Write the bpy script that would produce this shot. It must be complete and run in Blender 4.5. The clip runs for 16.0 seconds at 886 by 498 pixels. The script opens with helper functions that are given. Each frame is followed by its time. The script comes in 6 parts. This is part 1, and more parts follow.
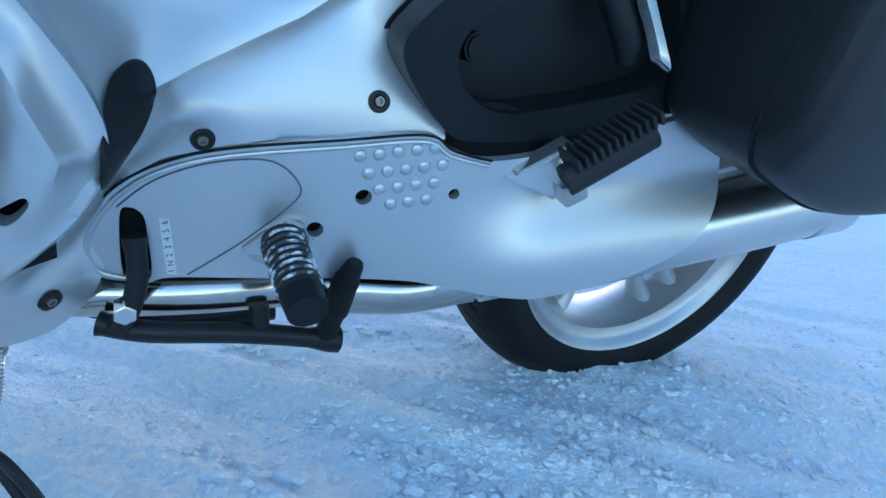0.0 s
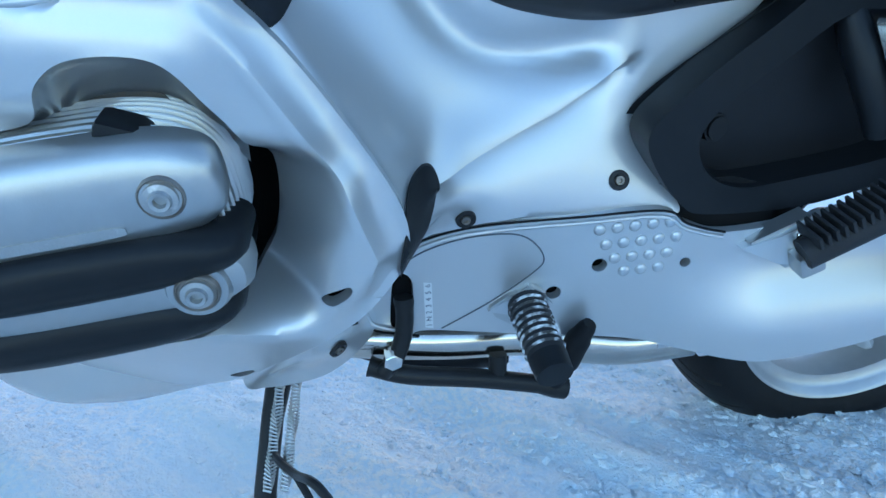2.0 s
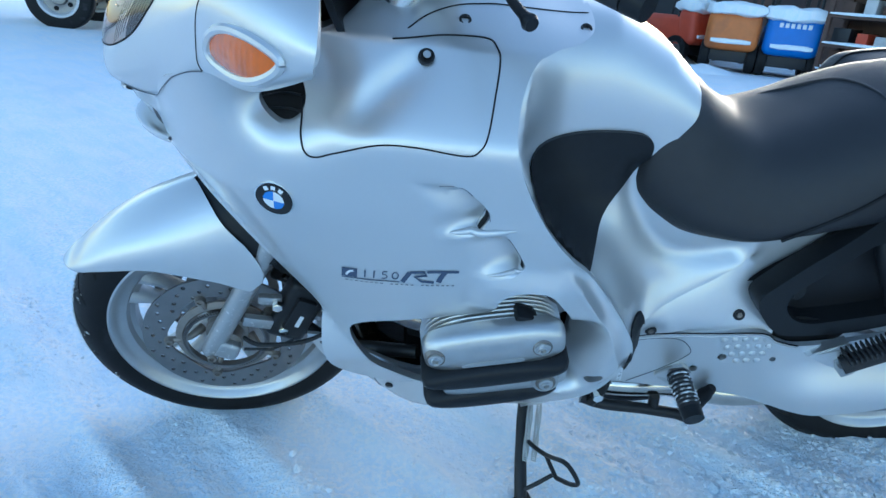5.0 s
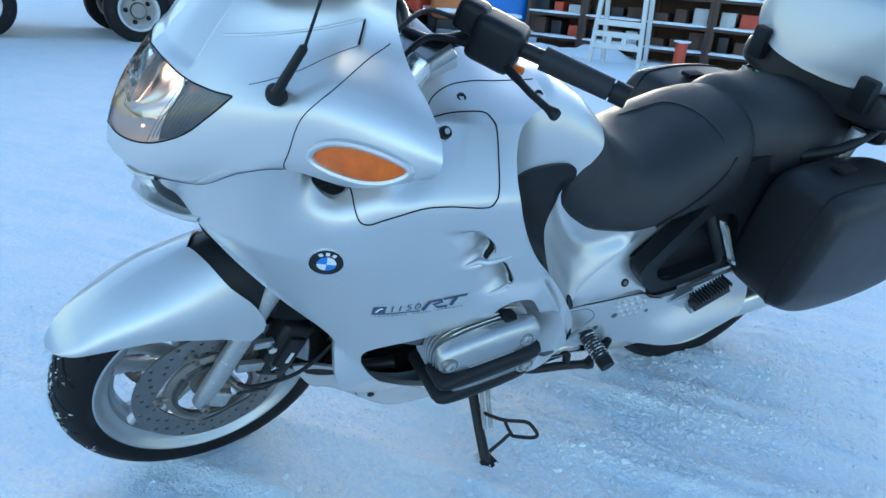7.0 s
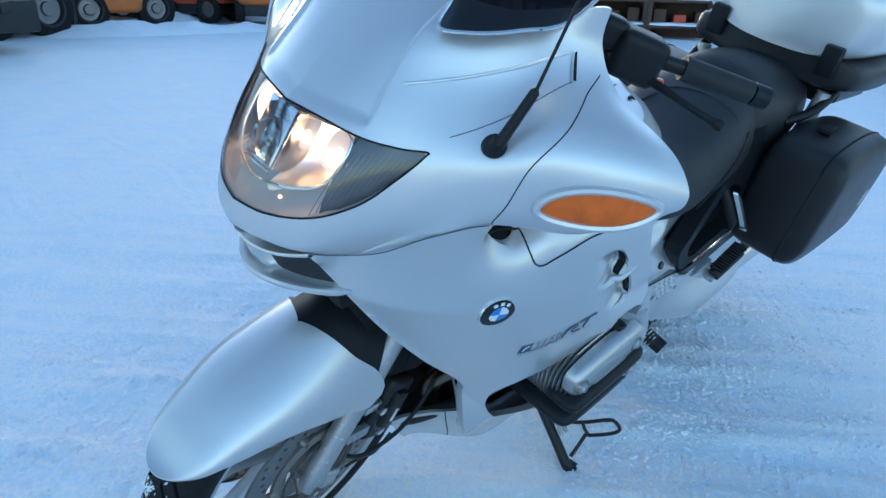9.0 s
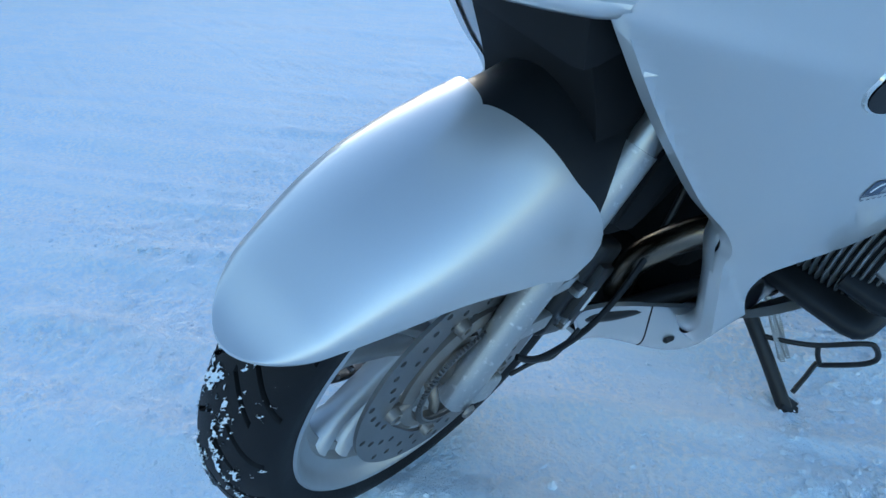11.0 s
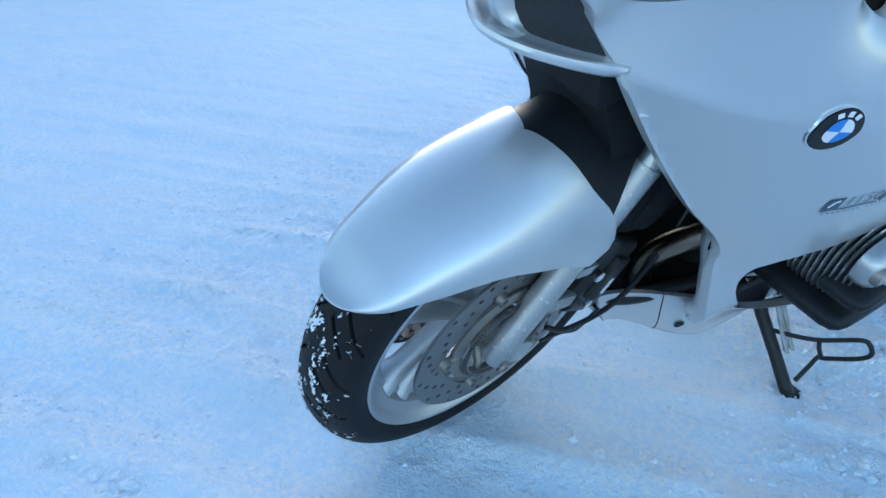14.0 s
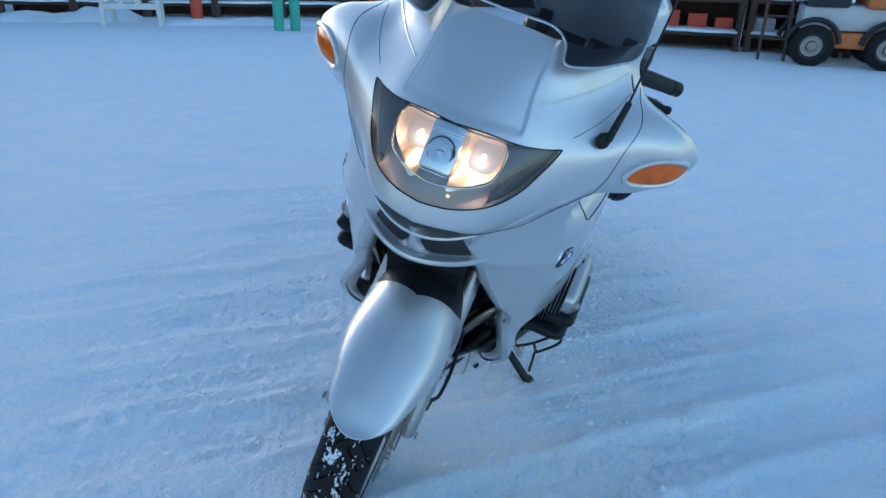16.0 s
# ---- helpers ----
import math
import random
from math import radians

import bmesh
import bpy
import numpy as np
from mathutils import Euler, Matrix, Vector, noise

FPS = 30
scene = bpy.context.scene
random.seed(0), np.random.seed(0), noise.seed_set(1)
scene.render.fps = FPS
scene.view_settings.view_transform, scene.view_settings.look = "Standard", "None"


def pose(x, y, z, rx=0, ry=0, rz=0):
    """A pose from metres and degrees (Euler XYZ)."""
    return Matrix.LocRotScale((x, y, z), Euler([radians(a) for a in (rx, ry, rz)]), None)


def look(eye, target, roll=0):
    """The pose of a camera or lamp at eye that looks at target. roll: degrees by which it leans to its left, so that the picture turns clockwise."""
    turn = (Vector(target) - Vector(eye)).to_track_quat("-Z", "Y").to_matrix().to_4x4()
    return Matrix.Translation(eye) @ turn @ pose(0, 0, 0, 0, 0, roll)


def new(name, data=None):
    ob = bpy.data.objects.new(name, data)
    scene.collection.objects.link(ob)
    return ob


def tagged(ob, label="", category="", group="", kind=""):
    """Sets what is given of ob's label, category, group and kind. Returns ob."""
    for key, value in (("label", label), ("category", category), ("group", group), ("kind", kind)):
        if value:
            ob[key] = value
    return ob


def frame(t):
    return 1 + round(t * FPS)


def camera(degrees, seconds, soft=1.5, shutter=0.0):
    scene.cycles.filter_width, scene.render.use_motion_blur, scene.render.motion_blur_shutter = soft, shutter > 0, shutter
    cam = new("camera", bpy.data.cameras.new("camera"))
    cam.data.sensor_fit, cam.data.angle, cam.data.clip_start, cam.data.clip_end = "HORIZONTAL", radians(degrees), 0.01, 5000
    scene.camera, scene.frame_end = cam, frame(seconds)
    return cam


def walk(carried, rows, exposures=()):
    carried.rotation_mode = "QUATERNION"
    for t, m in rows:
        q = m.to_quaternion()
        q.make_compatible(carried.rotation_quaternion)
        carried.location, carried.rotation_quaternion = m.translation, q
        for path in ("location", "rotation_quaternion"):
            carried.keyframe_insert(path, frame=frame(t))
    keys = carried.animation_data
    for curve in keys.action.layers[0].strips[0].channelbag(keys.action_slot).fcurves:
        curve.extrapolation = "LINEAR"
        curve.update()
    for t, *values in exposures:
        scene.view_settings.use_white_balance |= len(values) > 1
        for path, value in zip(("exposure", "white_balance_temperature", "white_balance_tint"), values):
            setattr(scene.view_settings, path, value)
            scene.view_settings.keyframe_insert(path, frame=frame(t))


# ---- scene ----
cam = camera(67.0, 16.0)
PATH = [
    (0, (0.76, -0.934, 0.447), (1.641, 0.803, -0.011), 5.9),
    (0.5, (0.727, -0.952, 0.469), (1.438, 0.865, 0.029), 4.5),
    (1, (0.706, -0.958, 0.473), (1.294, 0.897, 0.014), 4.3),
    (1.5, (0.708, -0.942, 0.479), (1.202, 0.945, 0.033), 3.8),
    (2, (0.664, -0.953, 0.532), (1.086, 0.931, 0.01), 3.8),
    (2.5, (0.611, -1.026, 0.633), (1.014, 0.833, 0.014), 8.2),
    (3, (0.573, -1.128, 0.729), (0.9, 0.679, -0.063), 7.4),
    (3.5, (0.583, -1.22, 0.791), (0.736, 0.638, 0.069), 6.8),
    (4, (0.56, -1.303, 0.838), (0.607, 0.571, 0.139), 4.7),
    (4.5, (0.439, -1.355, 0.883), (0.523, 0.517, 0.183), 5.1),
    (7, (-0.172, -1.435, 1.077), (0.744, 0.189, 0.354), 5.2),
    (7.5, (-0.251, -1.365, 1.075), (0.715, 0.224, 0.341), 2.7),
    (8, (-0.32, -1.27, 1.087), (0.798, 0.205, 0.329), 1.4),
    (8.5, (-0.422, -1.165, 1.099), (0.741, 0.266, 0.324), 0.9),
    (9, (-0.537, -1.041, 1.112), (0.773, 0.268, 0.358), 1.3),
    (9.5, (-0.577, -0.971, 1.099), (0.646, 0.39, 0.292), 1.5),
    (10, (-0.498, -0.836, 1.012), (0.638, 0.529, 0.091), 2.7),
    (12.5, (-0.414, -0.547, 0.508), (0.776, 0.776, -0.406), 3.4),
    (13, (-0.422, -0.568, 0.526), (0.74, 0.761, -0.414), 4.4),
    (13.5, (-0.451, -0.673, 0.619), (0.664, 0.63, -0.41), 5.5),
    (14, (-0.545, -0.784, 0.837), (0.472, 0.657, -0.107), 3.3),
    (14.2, (-0.581, -0.794, 0.919), (0.545, 0.568, -0.018), 3.6),
    (14.5, (-0.692, -0.935, 1.008), (0.610, 0.303, 0.130), 4.4),
    (15, (-0.837, -0.915, 1.118), (0.615, 0.221, 0.344), -0.1),
    (15.5, (-0.975, -0.797, 1.168), (0.628, 0.079, 0.352), 1.5),
    (16, (-1.160, -0.633, 1.220), (0.580, -0.050, 0.426), 1.5),
]
walk(cam, [(t, look(eye, target, roll)) for t, eye, target, roll in PATH], [(0.0, 1.66, 4900, 8), (2.0, 1.85, 5080, 8), (3.0, 1.92, 5330, 8), (4.5, 1.77, 5200, 7), (7.5, 1.70, 5330, 7), (9.0, 1.50, 5230, 7), (10.0, 1.22, 5020, 7), (12.5, 1.92, 5300, 8), (13.5, 1.74, 5210, 8), (15.0, 1.46, 5270, 8), (16.0, 1.14, 5180, 8)])

# ---- light ----
world = bpy.data.worlds.new("winter_sky")
scene.world = world
world.use_nodes = True
wt = world.node_tree
sky = wt.nodes.new("ShaderNodeTexSky")
sky.sky_type, sky.sun_disc = "NISHITA", False
sky.sun_elevation, sky.sun_rotation = radians(9), radians(35)
wt.links.new(sky.outputs[0], wt.nodes["Background"].inputs[0])
wt.nodes["Background"].inputs[1].default_value = 0.15
sun = new("sun", bpy.data.lights.new("sun", "SUN"))
sun.data.energy, sun.data.angle, sun.data.color = 0.6, radians(5), (1.0, 0.82, 0.62)
sun.matrix_world = look((0, 0, 0), (-math.sin(radians(35)), -math.cos(radians(35)), -math.tan(radians(9))))


# ---- materials ----
def shader(name, color, rough=0.5, metal=0.0, vary=0.06, scale=40.0, bump=0.0, bump_scale=300.0, coat=0.0, second=None, spots=0.5, emit=0.0, spec=0.5):
    """A Principled material with grain and large-scale variation; second: a colour for stains."""
    m = bpy.data.materials.new(name)
    m.use_nodes = True
    nt = m.node_tree
    p = nt.nodes["Principled BSDF"]
    p.inputs["Roughness"].default_value, p.inputs["Metallic"].default_value = rough, metal
    p.inputs["Specular IOR Level"].default_value = spec
    p.inputs["Coat Weight"].default_value, p.inputs["Coat Roughness"].default_value = coat, 0.06
    co = nt.nodes.new("ShaderNodeTexCoord")
    def field(s, detail=4.0):
        n = nt.nodes.new("ShaderNodeTexNoise")
        n.inputs["Scale"].default_value, n.inputs["Detail"].default_value = s, detail
        nt.links.new(co.outputs["Object"], n.inputs["Vector"])
        return n.outputs["Fac"]
    ramp = nt.nodes.new("ShaderNodeMix")
    ramp.data_type = "RGBA"
    ramp.inputs[6].default_value = (*[c * (1 - vary) for c in color], 1)
    ramp.inputs[7].default_value = (*[min(1, c * (1 + vary)) for c in color], 1)
    nt.links.new(field(scale), ramp.inputs[0])
    out = ramp.outputs[2]
    if second:
        edge = nt.nodes.new("ShaderNodeMapRange")
        edge.inputs["From Min"].default_value, edge.inputs["From Max"].default_value = spots, spots + 0.15
        nt.links.new(field(scale / 6, 6.0), edge.inputs["Value"])
        mix = nt.nodes.new("ShaderNodeMix")
        mix.data_type = "RGBA"
        mix.inputs[7].default_value = (*second, 1)
        nt.links.new(edge.outputs[0], mix.inputs[0])
        nt.links.new(out, mix.inputs[6])
        out = mix.outputs[2]
    nt.links.new(out, p.inputs["Base Color"])
    rr = nt.nodes.new("ShaderNodeMapRange")
    rr.inputs["To Min"].default_value, rr.inputs["To Max"].default_value = rough * 0.82, min(1, rough * 1.18)
    nt.links.new(field(scale / 4), rr.inputs["Value"])
    nt.links.new(rr.outputs[0], p.inputs["Roughness"])
    if bump:
        b = nt.nodes.new("ShaderNodeBump")
        b.inputs["Strength"].default_value, b.inputs["Distance"].default_value = bump, 0.002
        nt.links.new(field(bump_scale, 6.0), b.inputs["Height"])
        nt.links.new(b.outputs[0], p.inputs["Normal"])
    if emit:
        p.inputs["Emission Color"].default_value, p.inputs["Emission Strength"].default_value = (*color, 1), emit
    return m


def clear(name, color, rough=0.02, gloss=0.12):
    """Thin clear plastic or glass: see-through in its tint, with a sheen."""
    m = bpy.data.materials.new(name)
    m.use_nodes = True
    nt = m.node_tree
    nt.nodes.remove(nt.nodes["Principled BSDF"])
    a, b, mix = nt.nodes.new("ShaderNodeBsdfTransparent"), nt.nodes.new("ShaderNodeBsdfGlossy"), nt.nodes.new("ShaderNodeMixShader")
    a.inputs[0].default_value, b.inputs[1].default_value = (*color, 1), rough
    lw, add = nt.nodes.new("ShaderNodeLayerWeight"), nt.nodes.new("ShaderNodeMath")
    lw.inputs[0].default_value, add.inputs[1].default_value = 0.25, gloss * 0.5
    nt.links.new(lw.outputs["Fresnel"], add.inputs[0])
    nt.links.new(add.outputs[0], mix.inputs[0])
    nt.links.new(a.outputs[0], mix.inputs[1])
    nt.links.new(b.outputs[0], mix.inputs[2])
    nt.links.new(mix.outputs[0], nt.nodes["Material Output"].inputs[0])
    return m


SILVER = shader("silver_paint", (0.60, 0.605, 0.61), 0.37, 0.66, 0.03, 900, 0.03, 1800, coat=0.8)
ALLOY = shader("cast_alloy", (0.50, 0.50, 0.49), 0.38, 0.92, 0.08, 60, 0.08, 600)
SALTED = shader("salted_alloy", (0.46, 0.46, 0.455), 0.42, 0.8, 0.08, 700, 0.15, 500, second=(0.74, 0.73, 0.71), spots=0.60)
STEEL = shader("disc_steel", (0.26, 0.25, 0.245), 0.42, 0.9, 0.15, 30, 0.05, 900)
RIMALLOY = shader("rim_alloy", (0.47, 0.475, 0.485), 0.36, 0.75, 0.08, 50, 0.05, 700)
WHEELPAINT = shader("wheel_paint", (0.56, 0.565, 0.58), 0.40, 0.55, 0.08, 60, 0.06, 500)
RIBGLASS = shader("rib_glass", (0.26, 0.27, 0.28), 0.2, 0.6)
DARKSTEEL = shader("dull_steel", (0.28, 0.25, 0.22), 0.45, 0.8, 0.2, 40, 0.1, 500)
CHROME = shader("chrome", (0.82, 0.81, 0.78), 0.12, 1.0, 0.04, 20)
BRUSHED = shader("muffler_steel", (0.68, 0.68, 0.66), 0.24, 1.0, 0.05, 30, 0.03, 800)
HEATED = shader("heated_pipe", (0.25, 0.205, 0.155), 0.26, 1.0, 0.25, 40, second=(0.09, 0.11, 0.17), spots=0.5)
PIPE = shader("polished_pipe", (0.60, 0.56, 0.50), 0.16, 1.0, 0.15, 30, second=(0.30, 0.33, 0.40), spots=0.56)
BLACK = shader("black_plastic", (0.011, 0.012, 0.014), 0.42, 0.0, 0.2, 80, 0.12, 1200, spec=0.24)
CASEBLACK = shader("case_plastic", (0.016, 0.016, 0.018), 0.38, 0.0, 0.2, 60, 0.25, 900, spec=0.36)
DARK = shader("black_metal", (0.02, 0.02, 0.021), 0.4, 0.2, 0.2, 50, 0.1, 500, spec=0.3)
# Near-black for seals and joints; also paints in the shade of hollows.
PIT = shader("seal_and_shade_black", (0.007, 0.007, 0.008), 0.75, 0.0, 0.2, 50, spec=0.3)
RUBBER = shader("tyre_rubber", (0.010, 0.010, 0.011), 0.58, 0.0, 0.25, 60, 0.2, 700, second=(0.03, 0.03, 0.033), spots=0.6, spec=0.2)
LEATHER = shader("seat_vinyl", (0.020, 0.020, 0.023), 0.46, 0.0, 0.2, 50, 0.4, 900, spec=0.42)
PEGRUBBER = shader("peg_rubber", (0.025, 0.025, 0.027), 0.6, 0.0, 0.2, 60, 0.2, 700, spec=0.3)
AMBER = shader("amber_lens", (0.66, 0.125, 0.002), 0.16, 0.0, 0.45, 38, coat=0.4, spec=0.3)
# Mirror colour is warmed to paint in the bulbs' glow.
GLOWMIRROR = shader("reflector", (0.92, 0.84, 0.72), 0.36, 1.0, 0.03, 30)
LENS = clear("lamp_lens", (0.93, 0.95, 0.97), 0.03, 0.05)
SCREEN = clear("screen_tint", (0.11, 0.12, 0.14), 0.03, 0.01)
BEAM = shader("beam_glow", (1.0, 0.55, 0.25), 0.3, emit=2.0)
BULB = shader("lamp_glow", (1.0, 0.55, 0.22), 0.3, emit=1.6)
WHITEPAINT = shader("white_print", (0.75, 0.76, 0.77), 0.5)
INK = shader("dark_print", (0.05, 0.07, 0.12), 0.4)
BLUEINK = shader("blue_print", (0.04, 0.20, 0.62), 0.35, coat=0.5)
# Grey of joints and small print; also draws the shade of creases.
JOINTCREASE = shader("joint_crease_grey", (0.10, 0.11, 0.13), 0.5)
SNOW = None


# ---- mesh tools ----
def part(name, bm, material, parent=None, label="", sharp=40):
    """Links a bmesh as one mesh object under a thing or part."""
    me = bpy.data.meshes.new(name)
    bm.normal_update()
    bm.to_mesh(me)
    bm.free()
    for f in me.polygons:
        f.use_smooth = True
    me.set_sharp_from_angle(angle=radians(sharp))
    me.materials.append(material)
    ob = new(name, me)
    if parent:
        ob.parent = parent
    if label:
        tagged(ob, label)
    return ob


def spline(points, n=8, closed=True):
    """Catmull-Rom through the points, n steps a span."""
    p = np.array(points, float)
    k, out = len(p), []
    for i in range(k if closed else k - 1):
        a, b, c, d = (p[(i + j) % k] if closed else p[min(max(i + j, 0), k - 1)] for j in (-1, 0, 1, 2))
        for s in np.arange(n) / n:
            out.append(0.5 * (2 * b + (c - a) * s + (2 * a - 5 * b + 4 * c - d) * s * s + (3 * b - a - 3 * c + d) * s**3))
    if not closed:
        out.append(p[-1])
    return np.array(out)


def inside(poly, q):
    """Which of the points q lie inside the polygon."""
    x, y, hit = q[:, 0], q[:, 1], np.zeros(len(q), bool)
    for (ax, ay), (bx, by) in zip(poly, np.roll(poly, -1, 0)):
        cross = (ay > y) != (by > y)
        hit ^= cross & (x < (bx - ax) * (y - ay) / (by - ay + 1e-12) + ax)
    return hit


def sheet(outline, fn, step=0.015, holes=(), thick=0.006, back=None, extra=()):
    """A skin: the flat outline, less its holes, meshed finely, laid into space by fn(u, v), with folded-in edges."""
    from mathutils.geometry import delaunay_2d_cdt
    loops = [np.array(outline, float)] + [np.array(h, float) for h in holes]
    lo, hi = loops[0].min(0), loops[0].max(0)
    gu, gv = np.meshgrid(np.arange(lo[0], hi[0], step), np.arange(lo[1], hi[1], step * 0.9))
    gu[::2] += step / 2
    q = np.c_[gu.ravel(), gv.ravel()]
    keep = inside(loops[0], q)
    for h in loops[1:]:
        keep &= ~inside(h, q)
    rim = np.concatenate(loops)
    keep[keep] = np.array([np.min(np.abs(rim - c).max(1)) > step * 0.35 for c in q[keep]], bool)
    q = q[keep]
    if len(extra):
        e = np.array(extra, float)
        q = np.concatenate([q[[np.abs(e - c).max(1).min() > 0.003 for c in q]], e])
    pts, edges, at = list(map(Vector, np.concatenate([rim, q]))), [], 0
    for l in loops:
        edges += [(at + i, at + (i + 1) % len(l)) for i in range(len(l))]
        at += len(l)
    vs, _, fs, *_ = delaunay_2d_cdt(pts, edges, [], 0, 1e-7)
    uv = np.array([v[:] for v in vs])
    mid = np.array([uv[list(f)].mean(0) for f in fs])
    ok = inside(loops[0], mid)
    for h in loops[1:]:
        ok &= ~inside(h, mid)
    bm = bmesh.new()
    bv = [bm.verts.new(fn(*p)) for p in uv]
    for f, good in zip(fs, ok):
        if good:
            bm.faces.new([bv[i] for i in f])
    bmesh.ops.delete(bm, geom=[v for v in bm.verts if not v.link_faces], context="VERTS")
    bmesh.ops.recalc_face_normals(bm, faces=bm.faces)
    bm.normal_update()
    if thick:
        inner = Vector(back) if back else None
        border = [e for e in bm.edges if e.is_boundary]
        move = {v: (inner * thick if inner else -v.normal * thick) for e in border for v in e.verts}
        lip = bmesh.ops.extrude_edge_only(bm, edges=border)["geom"]
        old = {tuple(round(c, 6) for c in v.co): m for v, m in move.items()}
        for v in lip:
            if isinstance(v, bmesh.types.BMVert):
                v.co += old.get(tuple(round(c, 6) for c in v.co), Vector((0, 0, 0)))
    return bm


def loft(rings, closed=True, caps=True):
    bm = bmesh.new()
    vs = [[bm.verts.new(p) for p in r] for r in rings]
    n = len(rings[0])
    for a, b in zip(vs, vs[1:]):
        for i in range(n if closed else n - 1):
            bm.faces.new((a[i], a[(i + 1) % n], b[(i + 1) % n], b[i]))
    if caps and closed:
        bm.faces.new(vs[0][::-1]), bm.faces.new(vs[-1])
    bmesh.ops.recalc_face_normals(bm, faces=bm.faces)
    return bm


def tube(path, radius, n=10, bm=None, caps=True):
    """A swept round bar; radius: one number or one for each point."""
    path = [Vector(p) for p in path]
    rad = radius if hasattr(radius, "__len__") else [radius] * len(path)
    rings, side = [], None
    for i, p in enumerate(path):
        d = (path[min(i + 1, len(path) - 1)] - path[max(i - 1, 0)]).normalized()
        side = (side - d * side.dot(d)).normalized() if side else d.orthogonal().normalized()
        up = d.cross(side)
        rings.append([p + rad[i] * (math.cos(a) * side + math.sin(a) * up) for a in np.linspace(0, 2 * math.pi, n, False)])
    made = loft(rings, True, caps)
    return join(bm, made) if bm else made


def join(a, b):
    me = bpy.data.meshes.new("tmp")
    b.to_mesh(me)
    b.free()
    a.from_mesh(me)
    bpy.data.meshes.remove(me)
    return a


def lathe(profile, seg=48, closed=False, arc=2 * math.pi):
    """Turns (y, r) about the y axis."""
    full = abs(arc - 2 * math.pi) < 1e-6
    angles = np.linspace(0, arc, seg, not full)
    rings = [[(r * math.cos(a), y, r * math.sin(a)) for y, r in profile] for a in angles]
    if full:
        rings.append(rings[0])
    bm = loft(rings, closed, False)
    bmesh.ops.remove_doubles(bm, verts=bm.verts, dist=1e-6)
    return bm


def shift(bm, m):
    bmesh.ops.transform(bm, matrix=m, verts=bm.verts)
    return bm


def block(size, at=(0, 0, 0), turn=(0, 0, 0), bevel=0.004, bm=None, taper=1.0, seg=2):
    b = bmesh.new()
    bmesh.ops.create_cube(b, size=1)
    for v in b.verts:
        k = taper if v.co.z > 0 else 1.0
        v.co = (v.co.x * size[0] * k, v.co.y * size[1] * k, v.co.z * size[2])
    if bevel:
        bmesh.ops.bevel(b, geom=list(b.edges), offset=bevel, segments=seg, profile=0.6, affect="EDGES")
    shift(b, pose(*at, *turn))
    return join(bm, b) if bm else b


def disc(radius, depth, at, axis=(0, -1, 0), n=24, bevel=0.001, bm=None, taper=1.0):
    """A round plug or pin whose face looks along axis."""
    b = bmesh.new()
    bmesh.ops.create_cone(b, cap_ends=True, segments=n, radius1=radius, radius2=radius * taper, depth=depth)
    if bevel:
        bmesh.ops.bevel(b, geom=[e for e in b.edges if len(e.link_faces) == 2 and any(len(f.verts) > 4 for f in e.link_faces)], offset=bevel, segments=2, affect="EDGES")
    shift(b, Matrix.Translation(at) @ Vector(axis).to_track_quat("Z", "Y").to_matrix().to_4x4())
    return join(bm, b) if bm else b


def bump(x, z, cx, cz, rx, rz, turn=0.0):
    c, s = math.cos(radians(turn)), math.sin(radians(turn))
    u, v = ((x - cx) * c + (z - cz) * s) / rx, (-(x - cx) * s + (z - cz) * c) / rz
    return math.exp(-u * u - v * v)


def soft(v, w=0.02):
    """A ramp that starts smoothly at nought."""
    return w * math.log1p(math.exp(min(v / w, 50.0)))


def step01(v):
    v = min(1.0, max(0.0, v))
    return v * v * (3 - 2 * v)


# ---- ground: one trodden sheet of snow ----
def spaced(lo, hi, fine, far, grow):
    mid = list(np.arange(lo, hi, fine))
    a, d = mid[-1], fine
    while a < far:
        d *= grow
        a += d
        mid.append(a)
    a, d = mid[0], fine
    while a > -far:
        d *= grow
        a -= d
        mid.insert(0, a)
    return np.array(mid)


ALONG, ACROSS_T = Vector((0.643, -0.766, 0.0)), Vector((0.766, 0.643, 0.0))
RUTS = (-2.6, -1.35, -0.62, -0.18, 0.30, 0.62, 0.98, 1.28, 1.75, 2.3, 3.2, 4.4)


def lumps(v, scale, seed):
    """Rounded clods in cells of one over scale."""
    d = noise.voronoi(v * scale + Vector((seed, 0, 0)))[0]
    return max(0.0, 1 - (d[0] / 0.42) ** 2)


